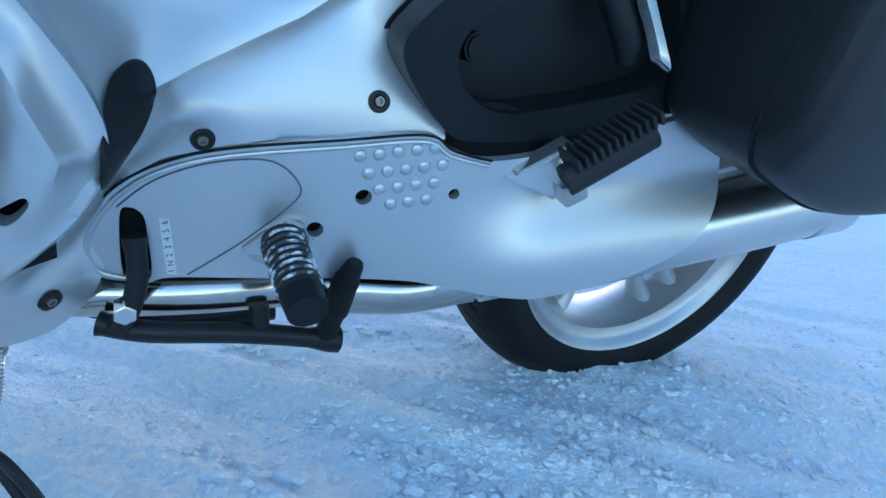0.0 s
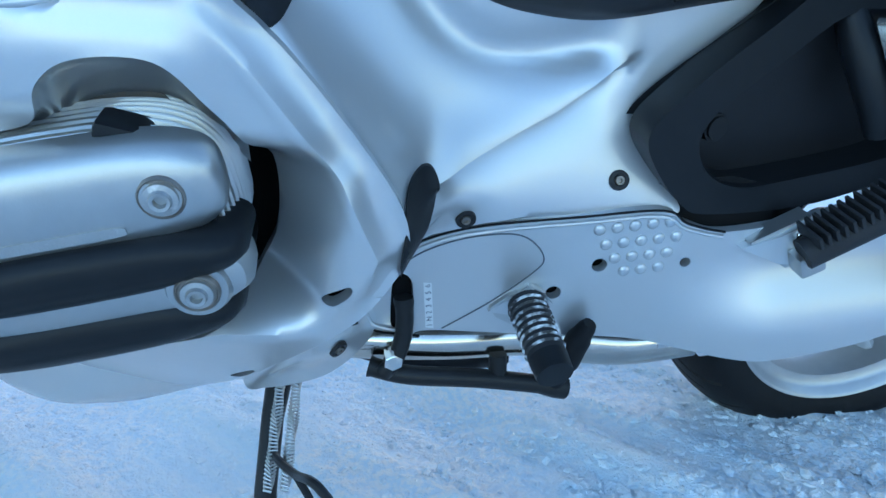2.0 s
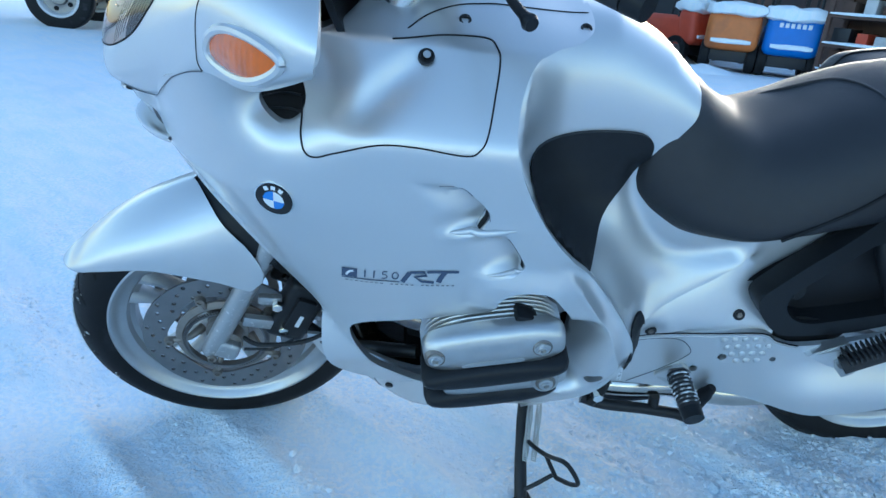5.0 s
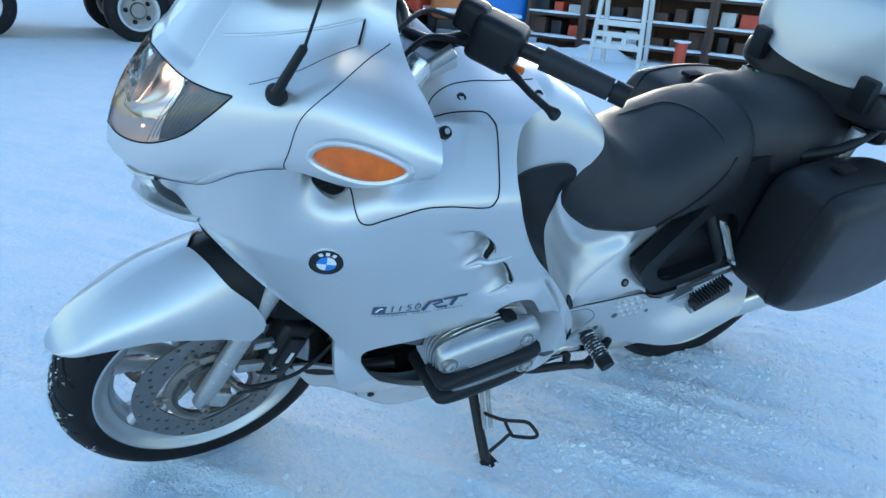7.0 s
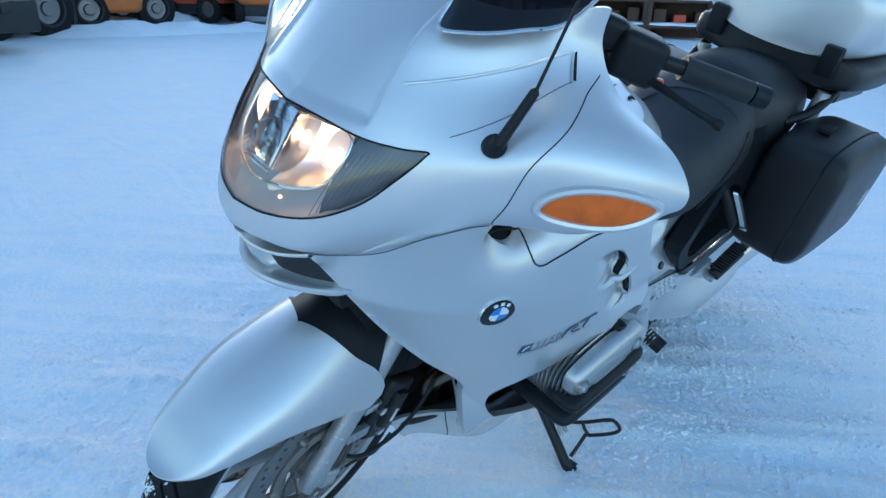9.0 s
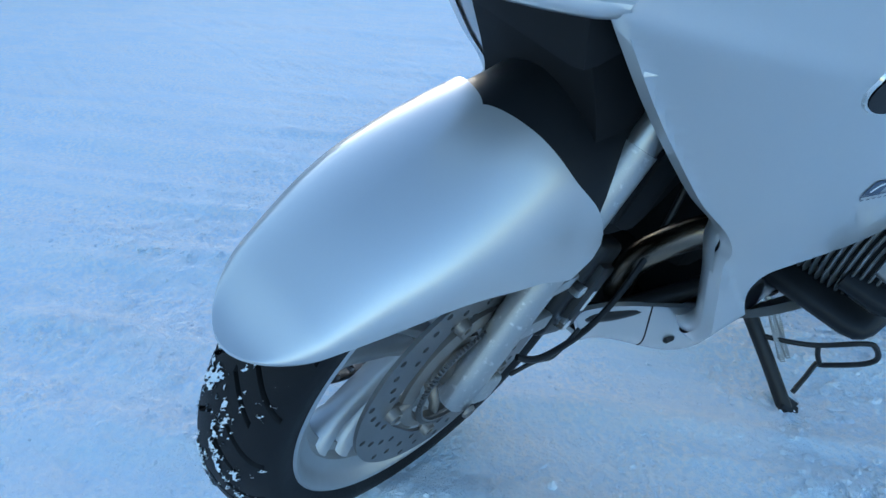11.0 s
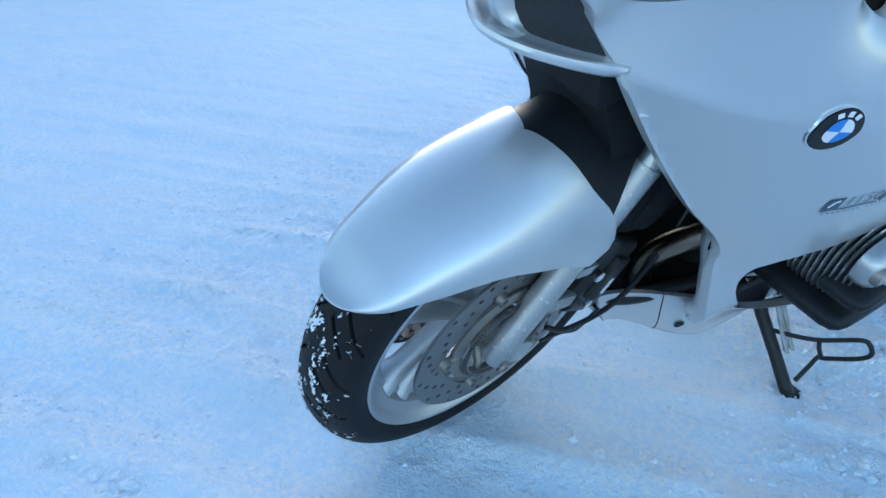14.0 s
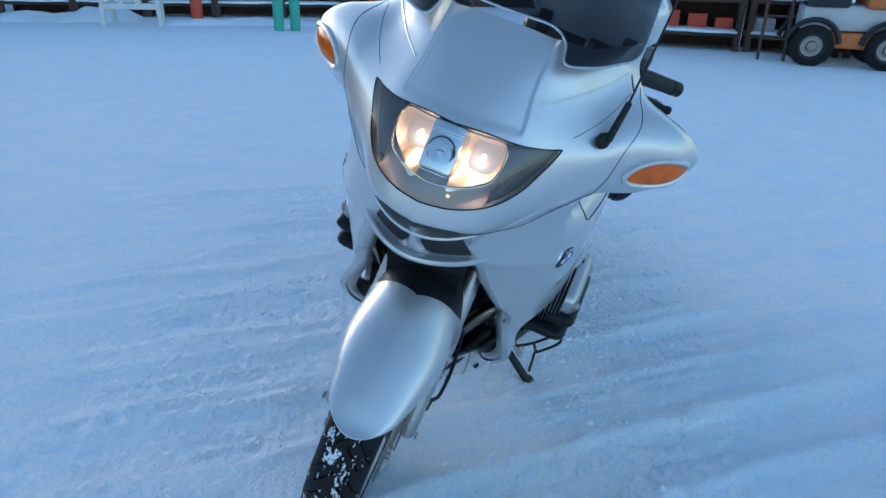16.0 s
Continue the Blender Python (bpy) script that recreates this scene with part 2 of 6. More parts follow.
def snow_height(x, y):
    v = Vector((x, y, 0.0))
    away = (x - 0.6) ** 2 + (y - 0.1) ** 2
    near = math.exp(-away / 40.0)
    h = 0.022 * noise.noise(v * 0.35) + 0.010 * noise.noise(v * 1.7)
    t, a = v.dot(ALONG), v.dot(ACROSS_T)
    a += 0.05 * noise.noise(Vector((t * 0.6, a * 0.4, 4.0)))
    # old wheel tracks that run past the bike, with tread marks pressed into them and ridges squeezed up beside them
    worn = step01(0.75 + 0.9 * noise.noise(v * 0.8 + Vector((2, 9, 0))))
    for k, c in enumerate(RUTS):
        o = a - c
        if abs(o) < 0.4:
            bed = math.exp(-((o / 0.085) ** 4))
            h += worn * (-0.010 * bed + 0.0012 * bed * math.sin(t * (150 + 14 * (k % 3)) + 30 * o * (1 if k % 2 else -1)) + 0.008 * math.exp(-(((abs(o) - 0.125) / 0.030) ** 2)))
    # streaks and broken crust along the tracks
    streak = noise.noise(Vector((t * 2.4, a * 15.0, 1.0)))
    crest = max(0.0, streak + 0.35 * noise.noise(Vector((t * 7.0, a * 30.0, 5.0))))
    churn = step01(0.45 + 1.4 * noise.noise(v * 0.9 + Vector((7, 3, 0))))
    smooth = step01((math.hypot((x - 0.15) / 0.7, (y + 0.05) / 0.28) - 0.5) / 0.6)
    h += near * smooth * 0.009 * crest
    h += near * (0.005 * noise.noise(v * 7.0) + (0.0025 + 0.004 * churn * smooth) * noise.noise(v * 23.0))
    if away < 9.0:
        rough = smooth * (0.25 + 0.75 * step01(2.2 * crest)) * (0.35 + 0.65 * churn)
        h += rough * (0.0065 * lumps(v, 36.0, 3) + 0.0050 * lumps(v, 76.0, 8)) + 0.0022 * noise.noise(v * 62.0)
    return h - 0.002


xs, ys = spaced(-1.0, 2.0, 0.0066, 900, 1.05), spaced(-0.80, 1.1, 0.0066, 900, 1.05)
verts = [(x, y, snow_height(x, y) if abs(x) < 60 and abs(y) < 60 else 0.0) for y in ys for x in xs]
w = len(xs)
faces = [(j * w + i, j * w + i + 1, (j + 1) * w + i + 1, (j + 1) * w + i) for j in range(len(ys) - 1) for i in range(w - 1)]


def snow_shader():
    m = bpy.data.materials.new("trodden_snow")
    m.use_nodes = True
    nt = m.node_tree
    bsdf = nt.nodes["Principled BSDF"]
    bsdf.inputs["Specular IOR Level"].default_value = 0.25
    co = nt.nodes.new("ShaderNodeTexCoord")

    def field(scale, detail=5.0, rough=0.6):
        n = nt.nodes.new("ShaderNodeTexNoise")
        n.inputs["Scale"].default_value, n.inputs["Detail"].default_value, n.inputs["Roughness"].default_value = scale, detail, rough
        nt.links.new(co.outputs["Object"], n.inputs["Vector"])
        return n.outputs["Fac"]

    def span(value, a, b, c, d):
        n = nt.nodes.new("ShaderNodeMapRange")
        for k, v in zip(("From Min", "From Max", "To Min", "To Max"), (a, b, c, d)):
            n.inputs[k].default_value = v
        nt.links.new(value, n.inputs["Value"])
        return n.outputs[0]

    def blend(fac, a, b):
        n = nt.nodes.new("ShaderNodeMix")
        n.data_type = "RGBA"
        for slot, v in ((6, a), (7, b)):
            if isinstance(v, tuple):
                n.inputs[slot].default_value = (*v, 1)
            else:
                nt.links.new(v, n.inputs[slot])
        nt.links.new(fac, n.inputs[0])
        return n.outputs[2]
    def streaked(along, across, detail):
        """Noise drawn out along the wheel tracks."""
        turn = nt.nodes.new("ShaderNodeMapping")
        turn.inputs["Rotation"].default_value = (0, 0, radians(50))
        pull = nt.nodes.new("ShaderNodeVectorMath")
        pull.operation = "MULTIPLY"
        pull.inputs[1].default_value = (along, across, 1.0)
        n = nt.nodes.new("ShaderNodeTexNoise")
        n.inputs["Scale"].default_value, n.inputs["Detail"].default_value, n.inputs["Roughness"].default_value = 1.0, detail, 0.66
        nt.links.new(co.outputs["Object"], turn.inputs["Vector"])
        nt.links.new(turn.outputs[0], pull.inputs[0])
        nt.links.new(pull.outputs[0], n.inputs["Vector"])
        return n.outputs["Fac"]

    packed = span(field(2.6, 8.0, 0.7), 0.46, 0.64, 0.0, 0.9)
    # Warm streaks that paint in low sun on the track ridges.
    lit_streaks = span(streaked(2.6, 15.0, 7.0), 0.44, 0.66, 0.0, 0.62)
    lumps = field(85, 3.0, 0.6)
    # Crumb tops warm, hollows blue: light and shade painted by bump height.
    base = blend(span(lumps, 0.42, 0.60, 0.0, 1.0), (0.80, 0.89, 0.97), (0.985, 0.97, 0.955))
    base = blend(packed, base, (0.78, 0.885, 0.975))
    nt.links.new(blend(lit_streaks, base, (0.975, 0.955, 0.94)), bsdf.inputs["Base Color"])
    nt.links.new(span(packed, 0.0, 1.0, 0.80, 0.42), bsdf.inputs["Roughness"])
    last = None
    for scale, dist, strength in ((30, 0.010, 0.4), (85, 0.012, 0.55), (200, 0.005, 0.7)):
        b = nt.nodes.new("ShaderNodeBump")
        b.inputs["Strength"].default_value, b.inputs["Distance"].default_value = strength, dist
        nt.links.new(lumps if scale == 85 else field(scale, 4.0, 0.7), b.inputs["Height"])
        if last:
            nt.links.new(last, b.inputs["Normal"])
        last = b.outputs[0]
    nt.links.new(last, bsdf.inputs["Normal"])
    return m


SNOW = snow_shader()
me = bpy.data.meshes.new("ground")
me.from_pydata(verts, [], faces)
for f in me.polygons:
    f.use_smooth = True
me.materials.append(SNOW)
tagged(new("ground", me), "trodden packed snow with tyre tracks and loose crumbs", "ground", kind="structure")

# loose crumbs of snow
rng = np.random.default_rng(5)
ico = bmesh.new()
bmesh.ops.create_icosphere(ico, subdivisions=1, radius=1.0)
ico_v = np.array([v.co[:] for v in ico.verts])
ico_f = np.array([[v.index for v in f.verts] for f in ico.faces])
ico.free()
spots = [(rng.normal(1.25, 0.50), rng.normal(-0.42, 0.20)) for k in range(3000)]
spots += [(rng.uniform(-0.9, 2.2), rng.uniform(-0.85, 1.2)) for k in range(5000)]
for k in range(120):
    # small heaps broken from the crust, strung out along the tracks
    cx, cy = (rng.normal(1.2, 0.30), rng.normal(-0.30, 0.16)) if k < 70 else (rng.uniform(-0.7, 1.9), rng.uniform(-0.8, 0.9))
    if math.hypot((cx - 0.15) / 0.7, (cy + 0.05) / 0.3) < 0.9:
        continue
    far = rng.normal(0, 0.07, 26)
    off = rng.normal(0, 0.011, 26)
    spots += [(cx + 0.643 * p + 0.766 * q, cy - 0.766 * p + 0.643 * q) for p, q in zip(far, off)]
cv, cf = [], []
for k, (x, y) in enumerate(spots):
    r = 0.0018 + 0.0056 * rng.random() ** 3.2
    shape = ico_v * (1 + rng.uniform(-0.5, 0.4, (len(ico_v), 1))) * (r * rng.uniform(0.8, 1.5), r, r * rng.uniform(0.4, 0.8))
    a = rng.uniform(0, 6.28)
    turn = np.array([[math.cos(a), -math.sin(a), 0], [math.sin(a), math.cos(a), 0], [0, 0, 1]])
    heap = 0.004 * rng.random() if k >= 8000 else 0.0
    cv.append(shape @ turn.T * (1.5 if k >= 8000 else 1.0) + (x, y, snow_height(x, y) + 0.1 * r + heap))
    cf.append(ico_f + k * len(ico_v))
me = bpy.data.meshes.new("snow_crumbs")
me.from_pydata(np.concatenate(cv).tolist(), [], np.concatenate(cf).tolist())
me.materials.append(SNOW)
tagged(new("snow_crumbs", me), "loose crumbs of broken packed snow", "snow crumbs", kind="stuff")


# ---- motorcycle ----
# Bike space: x to the rear from the front tyre's contact, y to its right, z up along the bike.
bike = tagged(new("motorcycle"), "silver touring motorcycle with black cases leaning on its side stand", "motorcycle")
bike.matrix_world = pose(0, 0, -0.0233, 15.785)
SIDES = (-1, 1)


GILLS = [np.array(spline(list(zip(*g)), 6, False)).T for g in (((0.745, 0.772, 0.790, 0.810, 0.822, 0.834), (0.440, 0.459, 0.461, 0.443, 0.424, 0.400)), ((0.680, 0.698, 0.718, 0.735, 0.749, 0.758), (0.510, 0.528, 0.519, 0.507, 0.496, 0.485)))]


def fairing_depth(x, z):
    """Half width of the main side fairing."""
    s = max(0.0, (x + 0.02) * 0.728 + (z - 0.77) * 0.686)
    front = float(np.interp(z, [0.26, 0.42, 0.51, 0.60, 0.70, 0.77, 0.812, 0.95], [0.25, 0.245, 0.208, 0.185, 0.15, 0.126, 0.062, -0.17]))
    d = 0.305 - (0.305 - front) * math.exp(-s / 0.085)
    d -= 0.95 * soft(z - 0.885, 0.007) * step01((x - 0.10) / 0.06)
    d -= 0.60 * soft(0.42 - z, 0.02)
    d += 0.056 * step01((-0.032 - x) / 0.045) * step01((z - 0.785) / 0.04)
    d -= 0.068 * bump(x, z, 0.172, 0.915, 0.058, 0.046, 20)
    d -= 0.085 * step01((0.712 - x) / 0.09) * step01((x - 0.50) / 0.12) * step01((0.605 - z) / 0.05) * step01((z - 0.41) / 0.05)
    # rolled rear lip
    e = edge_x(z) - x
    d -= 0.024 * step01((0.040 - e) / 0.040) * step01((0.72 - z) / 0.05) * step01((z - 0.40) / 0.07)
    d += 0.005 * math.exp(-(((e - 0.030) / 0.007) ** 2)) * step01((0.70 - z) / 0.05) * step01((z - 0.45) / 0.04)
    # two flutes that deepen to the rear and end in a step
    for zs, xe in GILLS:
        if zs[0] - 0.01 < z < zs[-1]:
            back = float(np.interp(z, zs, xe))
            d -= 0.025 * step01((x - back + 0.085) / 0.085) * step01((back - x) / 0.005) * step01((z - zs[0]) / 0.026) * step01((zs[-1] - z) / 0.022)
    d += 0.003 * bump(x, z, 0.462, 0.752, 0.044, 0.008, 12) + 0.002 * bump(x, z, 0.478, 0.684, 0.034, 0.008, 14)
    # lid's dished field with its handle
    d -= 0.014 * bump(x, z, 0.31, 0.935, 0.075, 0.020, 38)
    # flare over the cylinder
    d += 0.012 * step01((0.095 - abs(x - 0.53)) / 0.045) * step01((z - 0.60) / 0.03) * step01((0.70 - z) / 0.045)
    return max(d, 0.118 - 0.3 * max(0.0, 0.30 - z)) if z < 0.6 else d


def edge_x(z):
    return float(np.interp(z, [0.30, 0.352, 0.402, 0.433, 0.462, 0.50, 0.57, 0.634, 0.69, 0.745, 0.81, 0.90, 1.05], [0.595, 0.64, 0.685, 0.722, 0.746, 0.758, 0.725, 0.675, 0.63, 0.57, 0.52, 0.482, 0.47]))


CHANNEL = spline([(0.725, 0.79), (0.732, 0.745), (0.758, 0.700), (0.795, 0.660), (0.84, 0.638), (0.895, 0.640), (0.945, 0.648)], 5, False)


def ridge_line(x):
    return float(np.interp(x, [0.76, 0.783, 0.843, 0.909, 0.97, 1.02], [0.515, 0.525, 0.553, 0.588, 0.633, 0.67]))


def flank_depth(x, z):
    """Half width of the tank side and tail panel behind the fairing's edge."""
    d = float(np.interp(z, [0.3, 0.45, 0.6, 0.75, 0.87, 1.03], [0.165, 0.170, 0.152, 0.135, 0.130, 0.125]))
    d += 0.115 * math.exp(-max(0.0, x - edge_x(z)) / 0.055)
    d += 0.13 * max(0.0, x - 0.83) * step01((0.60 - z) / 0.12)
    # ridge with a sharp lower edge
    below = ridge_line(x) - z
    fade = step01((x - 0.77) / 0.04) * step01((1.0 - x) / 0.05)
    d += 0.014 * fade * (math.exp(-((below / 0.035) ** 2)) if below < 0 else 1.0 - 1.9 * step01(below / 0.010) * math.exp(-max(0.0, below - 0.010) / 0.03) - (1 - math.exp(-below / 0.03)))
    # channel that follows the seat's edge
    near = min(math.hypot(x - cx, z - cz) for cx, cz in CHANNEL)
    d -= 0.015 * math.exp(-((near / 0.021) ** 2))
    # flows into the footrest plate
    join_k = step01((plate_line(x) + 0.062 - z) / 0.056)
    return d + join_k * min(0.0, plate_depth(x, z) + 0.003 - d)


def tank_top(x):
    return float(np.interp(x, [0.40, 0.46, 0.55, 0.655, 0.758, 0.846], [1.01, 1.02, 1.027, 1.015, 0.968, 0.90]))


def plate_line(x):
    return float(np.interp(x, [0.735, 0.763, 0.799, 0.853, 0.955, 1.036, 1.07], [0.385, 0.421, 0.447, 0.466, 0.486, 0.501, 0.488]))


def flank(side, proud=0.0):
    """The flank's skin, which rolls over the tank's top above v = 0.86."""
    def at(u, v):
        if v <= 0.86:
            d = flank_depth(u, v)
            k = step01((plate_line(u) + 0.005 - v) / 0.004)
            return (u, side * (d + k * min(0.0, plate_depth(u, v) - 0.007 - d) + proud), v)
        a = min(1.0, (v - 0.86) / 0.19) * math.pi / 2
        return (u, side * (flank_depth(u, 0.86) + proud) * math.cos(a) ** 0.75, 0.86 + (tank_top(u) - 0.86) * math.sin(a) ** 0.9 + proud)
    return at


def plate_depth(x, z):
    """Half width of the footrest plate with its bulge over the silencer."""
    d = 0.160 + 0.13 * (min(x, 1.09) - 0.70) + 0.03 * max(0.0, x - 1.09)
    d += 0.040 * step01((x - 1.04) / 0.15) * step01((0.452 + 0.16 * (x - 1.1) - z) / 0.10)
    return d


def chin_depth(x, z):
    base = 0.163 + 0.30 * max(0.0, 0.735 - x) + 0.03 * bump(x, z, 0.68, 0.325, 0.05, 0.03)
    under = max(0.0, float(np.interp(x, [0.60, 0.64, 0.685, 0.722, 0.746, 0.758], [0.305, 0.352, 0.402, 0.433, 0.462, 0.495])) - z)
    return base + max(0.0, fairing_depth(x, z + under) - 0.015 - base) * step01(1 - under / 0.075)


def on(depth, side=-1, proud=0.0):
    return lambda u, v: (u, side * (depth(u, v) + proud), v)


def fairing(side):
    """The fairing's skin, which turns in to the middle above v = 0.99."""
    def at(u, v):
        if v <= 0.985:
            return (u, side * fairing_depth(u, v), v)
        k = step01((v - 0.985) / 0.085)
        return (u, side * fairing_depth(u, 0.985) * (1 - k), 0.985 + 0.25 * min(v - 0.985, 0.03) + 0.070 * k * (1 - 0.45 * step01((u - 0.44) / 0.14)))
    return at


FAIR = spline([(-0.056, 0.818), (-0.026, 0.780), (-0.002, 0.748), (0.05, 0.687), (0.13, 0.608), (0.19, 0.560), (0.220, 0.522), (0.222, 0.485), (0.226, 0.440), (0.25, 0.388), (0.30, 0.342), (0.37, 0.300),
               (0.46, 0.262), (0.54, 0.270), (0.60, 0.305), (0.64, 0.352), (0.685, 0.402), (0.722, 0.433), (0.746, 0.462), (0.758, 0.495), (0.742, 0.548), (0.675, 0.637), (0.61, 0.705), (0.56, 0.755),
               (0.515, 0.82), (0.485, 0.885), (0.486, 0.936), (0.503, 0.975), (0.532, 0.998), (0.572, 1.008), (0.600, 1.022), (0.600, 1.046), (0.56, 1.06), (0.48, 1.06), (0.40, 1.06), (0.33, 1.06), (0.27, 1.02), (0.205, 0.985), (0.15, 0.975), (0.100, 0.966), (0.050, 0.942), (0.028, 0.925), (0.006, 0.908), (-0.012, 0.881), (-0.024, 0.858), (-0.050, 0.850), (-0.078, 0.844)], 5)
OPEN = spline([(0.275, 0.510), (0.305, 0.540), (0.364, 0.566), (0.432, 0.590), (0.487, 0.606), (0.499, 0.636), (0.518, 0.653), (0.55, 0.659), (0.578, 0.654), (0.602, 0.628), (0.630, 0.590), (0.647, 0.54),
               (0.640, 0.47), (0.60, 0.42), (0.50, 0.385), (0.40, 0.366), (0.345, 0.385), (0.310, 0.420), (0.286, 0.450), (0.273, 0.480)], 5)
TAIL = spline([(0.46, 0.80), (0.45, 1.05), (0.58, 1.05), (0.72, 1.05), (0.80, 1.05), (0.80, 0.90), (0.774, 0.84), (0.757, 0.785), (0.79, 0.715), (0.90, 0.69),
               (1.0, 0.70), (1.12, 0.735), (1.08, 0.66), (1.02, 0.60), (1.02, 0.55), (1.06, 0.500), (1.038, 0.490), (0.955, 0.475), (0.853, 0.455), (0.806, 0.437), (0.774, 0.412), (0.745, 0.38), (0.72, 0.40),
               (0.70, 0.50), (0.68, 0.57), (0.63, 0.64), (0.56, 0.70), (0.50, 0.75)], 5)
PLATE = spline([(0.754, 0.319), (0.735, 0.335), (0.730, 0.359), (0.740, 0.388), (0.763, 0.421), (0.799, 0.447), (0.853, 0.466), (0.955, 0.486), (1.036, 0.501), (1.068, 0.488),
                (1.112, 0.481), (1.20, 0.500), (1.31, 0.538), (1.368, 0.552), (1.402, 0.524), (1.420, 0.492), (1.416, 0.449), (1.38, 0.402), (1.306, 0.362), (1.213, 0.338), (1.15, 0.332), (1.09, 0.332),
                (1.0, 0.333), (0.90, 0.329), (0.81, 0.326), (0.785, 0.317)], 5)
SLOT = spline([(0.764, 0.39), (0.773, 0.400), (0.784, 0.392), (0.788, 0.37), (0.792, 0.335), (0.788, 0.322), (0.768, 0.322)], 4)
AIRHOLE = spline([(0.136, 0.902), (0.147, 0.883), (0.170, 0.874), (0.191, 0.884), (0.198, 0.905), (0.183, 0.924), (0.158, 0.922)], 4)
SLIT1 = spline([(0.684, 0.450), (0.704, 0.472), (0.708, 0.466), (0.694, 0.447)], 4)
SLIT2 = spline([(0.598, 0.322), (0.618, 0.338), (0.622, 0.333), (0.608, 0.318)], 4)


CREASES = [(float(np.interp(z, zs, xe)) + o, z) for zs, xe in GILLS for z in np.linspace(zs[0], zs[-1], 72) for o in (-0.0085, -0.0052, -0.0026, 0.0, 0.0012)]
CREASES += [(float(xe[k]) - d, float(zs[k]) + o) for zs, xe in GILLS for k, os in ((-1, (0.001, -0.005, -0.010, -0.016, -0.022)), (0, (-0.001, 0.007, 0.014, 0.021, 0.028))) for o in os for d in np.linspace(0.008, 0.080, 22)]
CREASES += [(edge_x(z) - e, z) for z in np.linspace(0.40, 0.73, 60) for e in (0.012, 0.019, 0.025, 0.030, 0.035, 0.041)]
GROOVE = [(x, plate_line(x) + o) for x in np.linspace(0.745, 1.035, 60) for o in (0.0055, 0.003, 0.001)] + [(x, ridge_line(x) + o) for x in np.linspace(0.785, 0.985, 44) for o in (0.006, 0.001, -0.005, -0.011)]
CREASES += [(edge_x(z) - e, z) for z in np.linspace(0.735, 0.93, 36) for e in (0.014, 0.022, 0.031)]
GROOVE += [(edge_x(z) + e, z) for z in np.linspace(0.56, 0.85, 56) for e in (-0.004, 0.002, 0.008, 0.014, 0.021, 0.029)]
CREASES += [(x, z) for x, z in zip(np.linspace(0.40, 0.53, 40), np.linspace(0.736, 0.768, 40))]


def circle(x, z, r, n=14):
    return [(x + r * math.cos(a), z + r * math.sin(a)) for a in np.linspace(0, 2 * math.pi, n, False)]


def holes_at(spots, n=14):
    return [circle(*s, n) for s in spots]


def seam(points, fn, radius=0.0016, n=6):
    """A dark joint line laid on a skin."""
    return tube([fn(*p) for p in spline(points, n, False)], radius, 6)


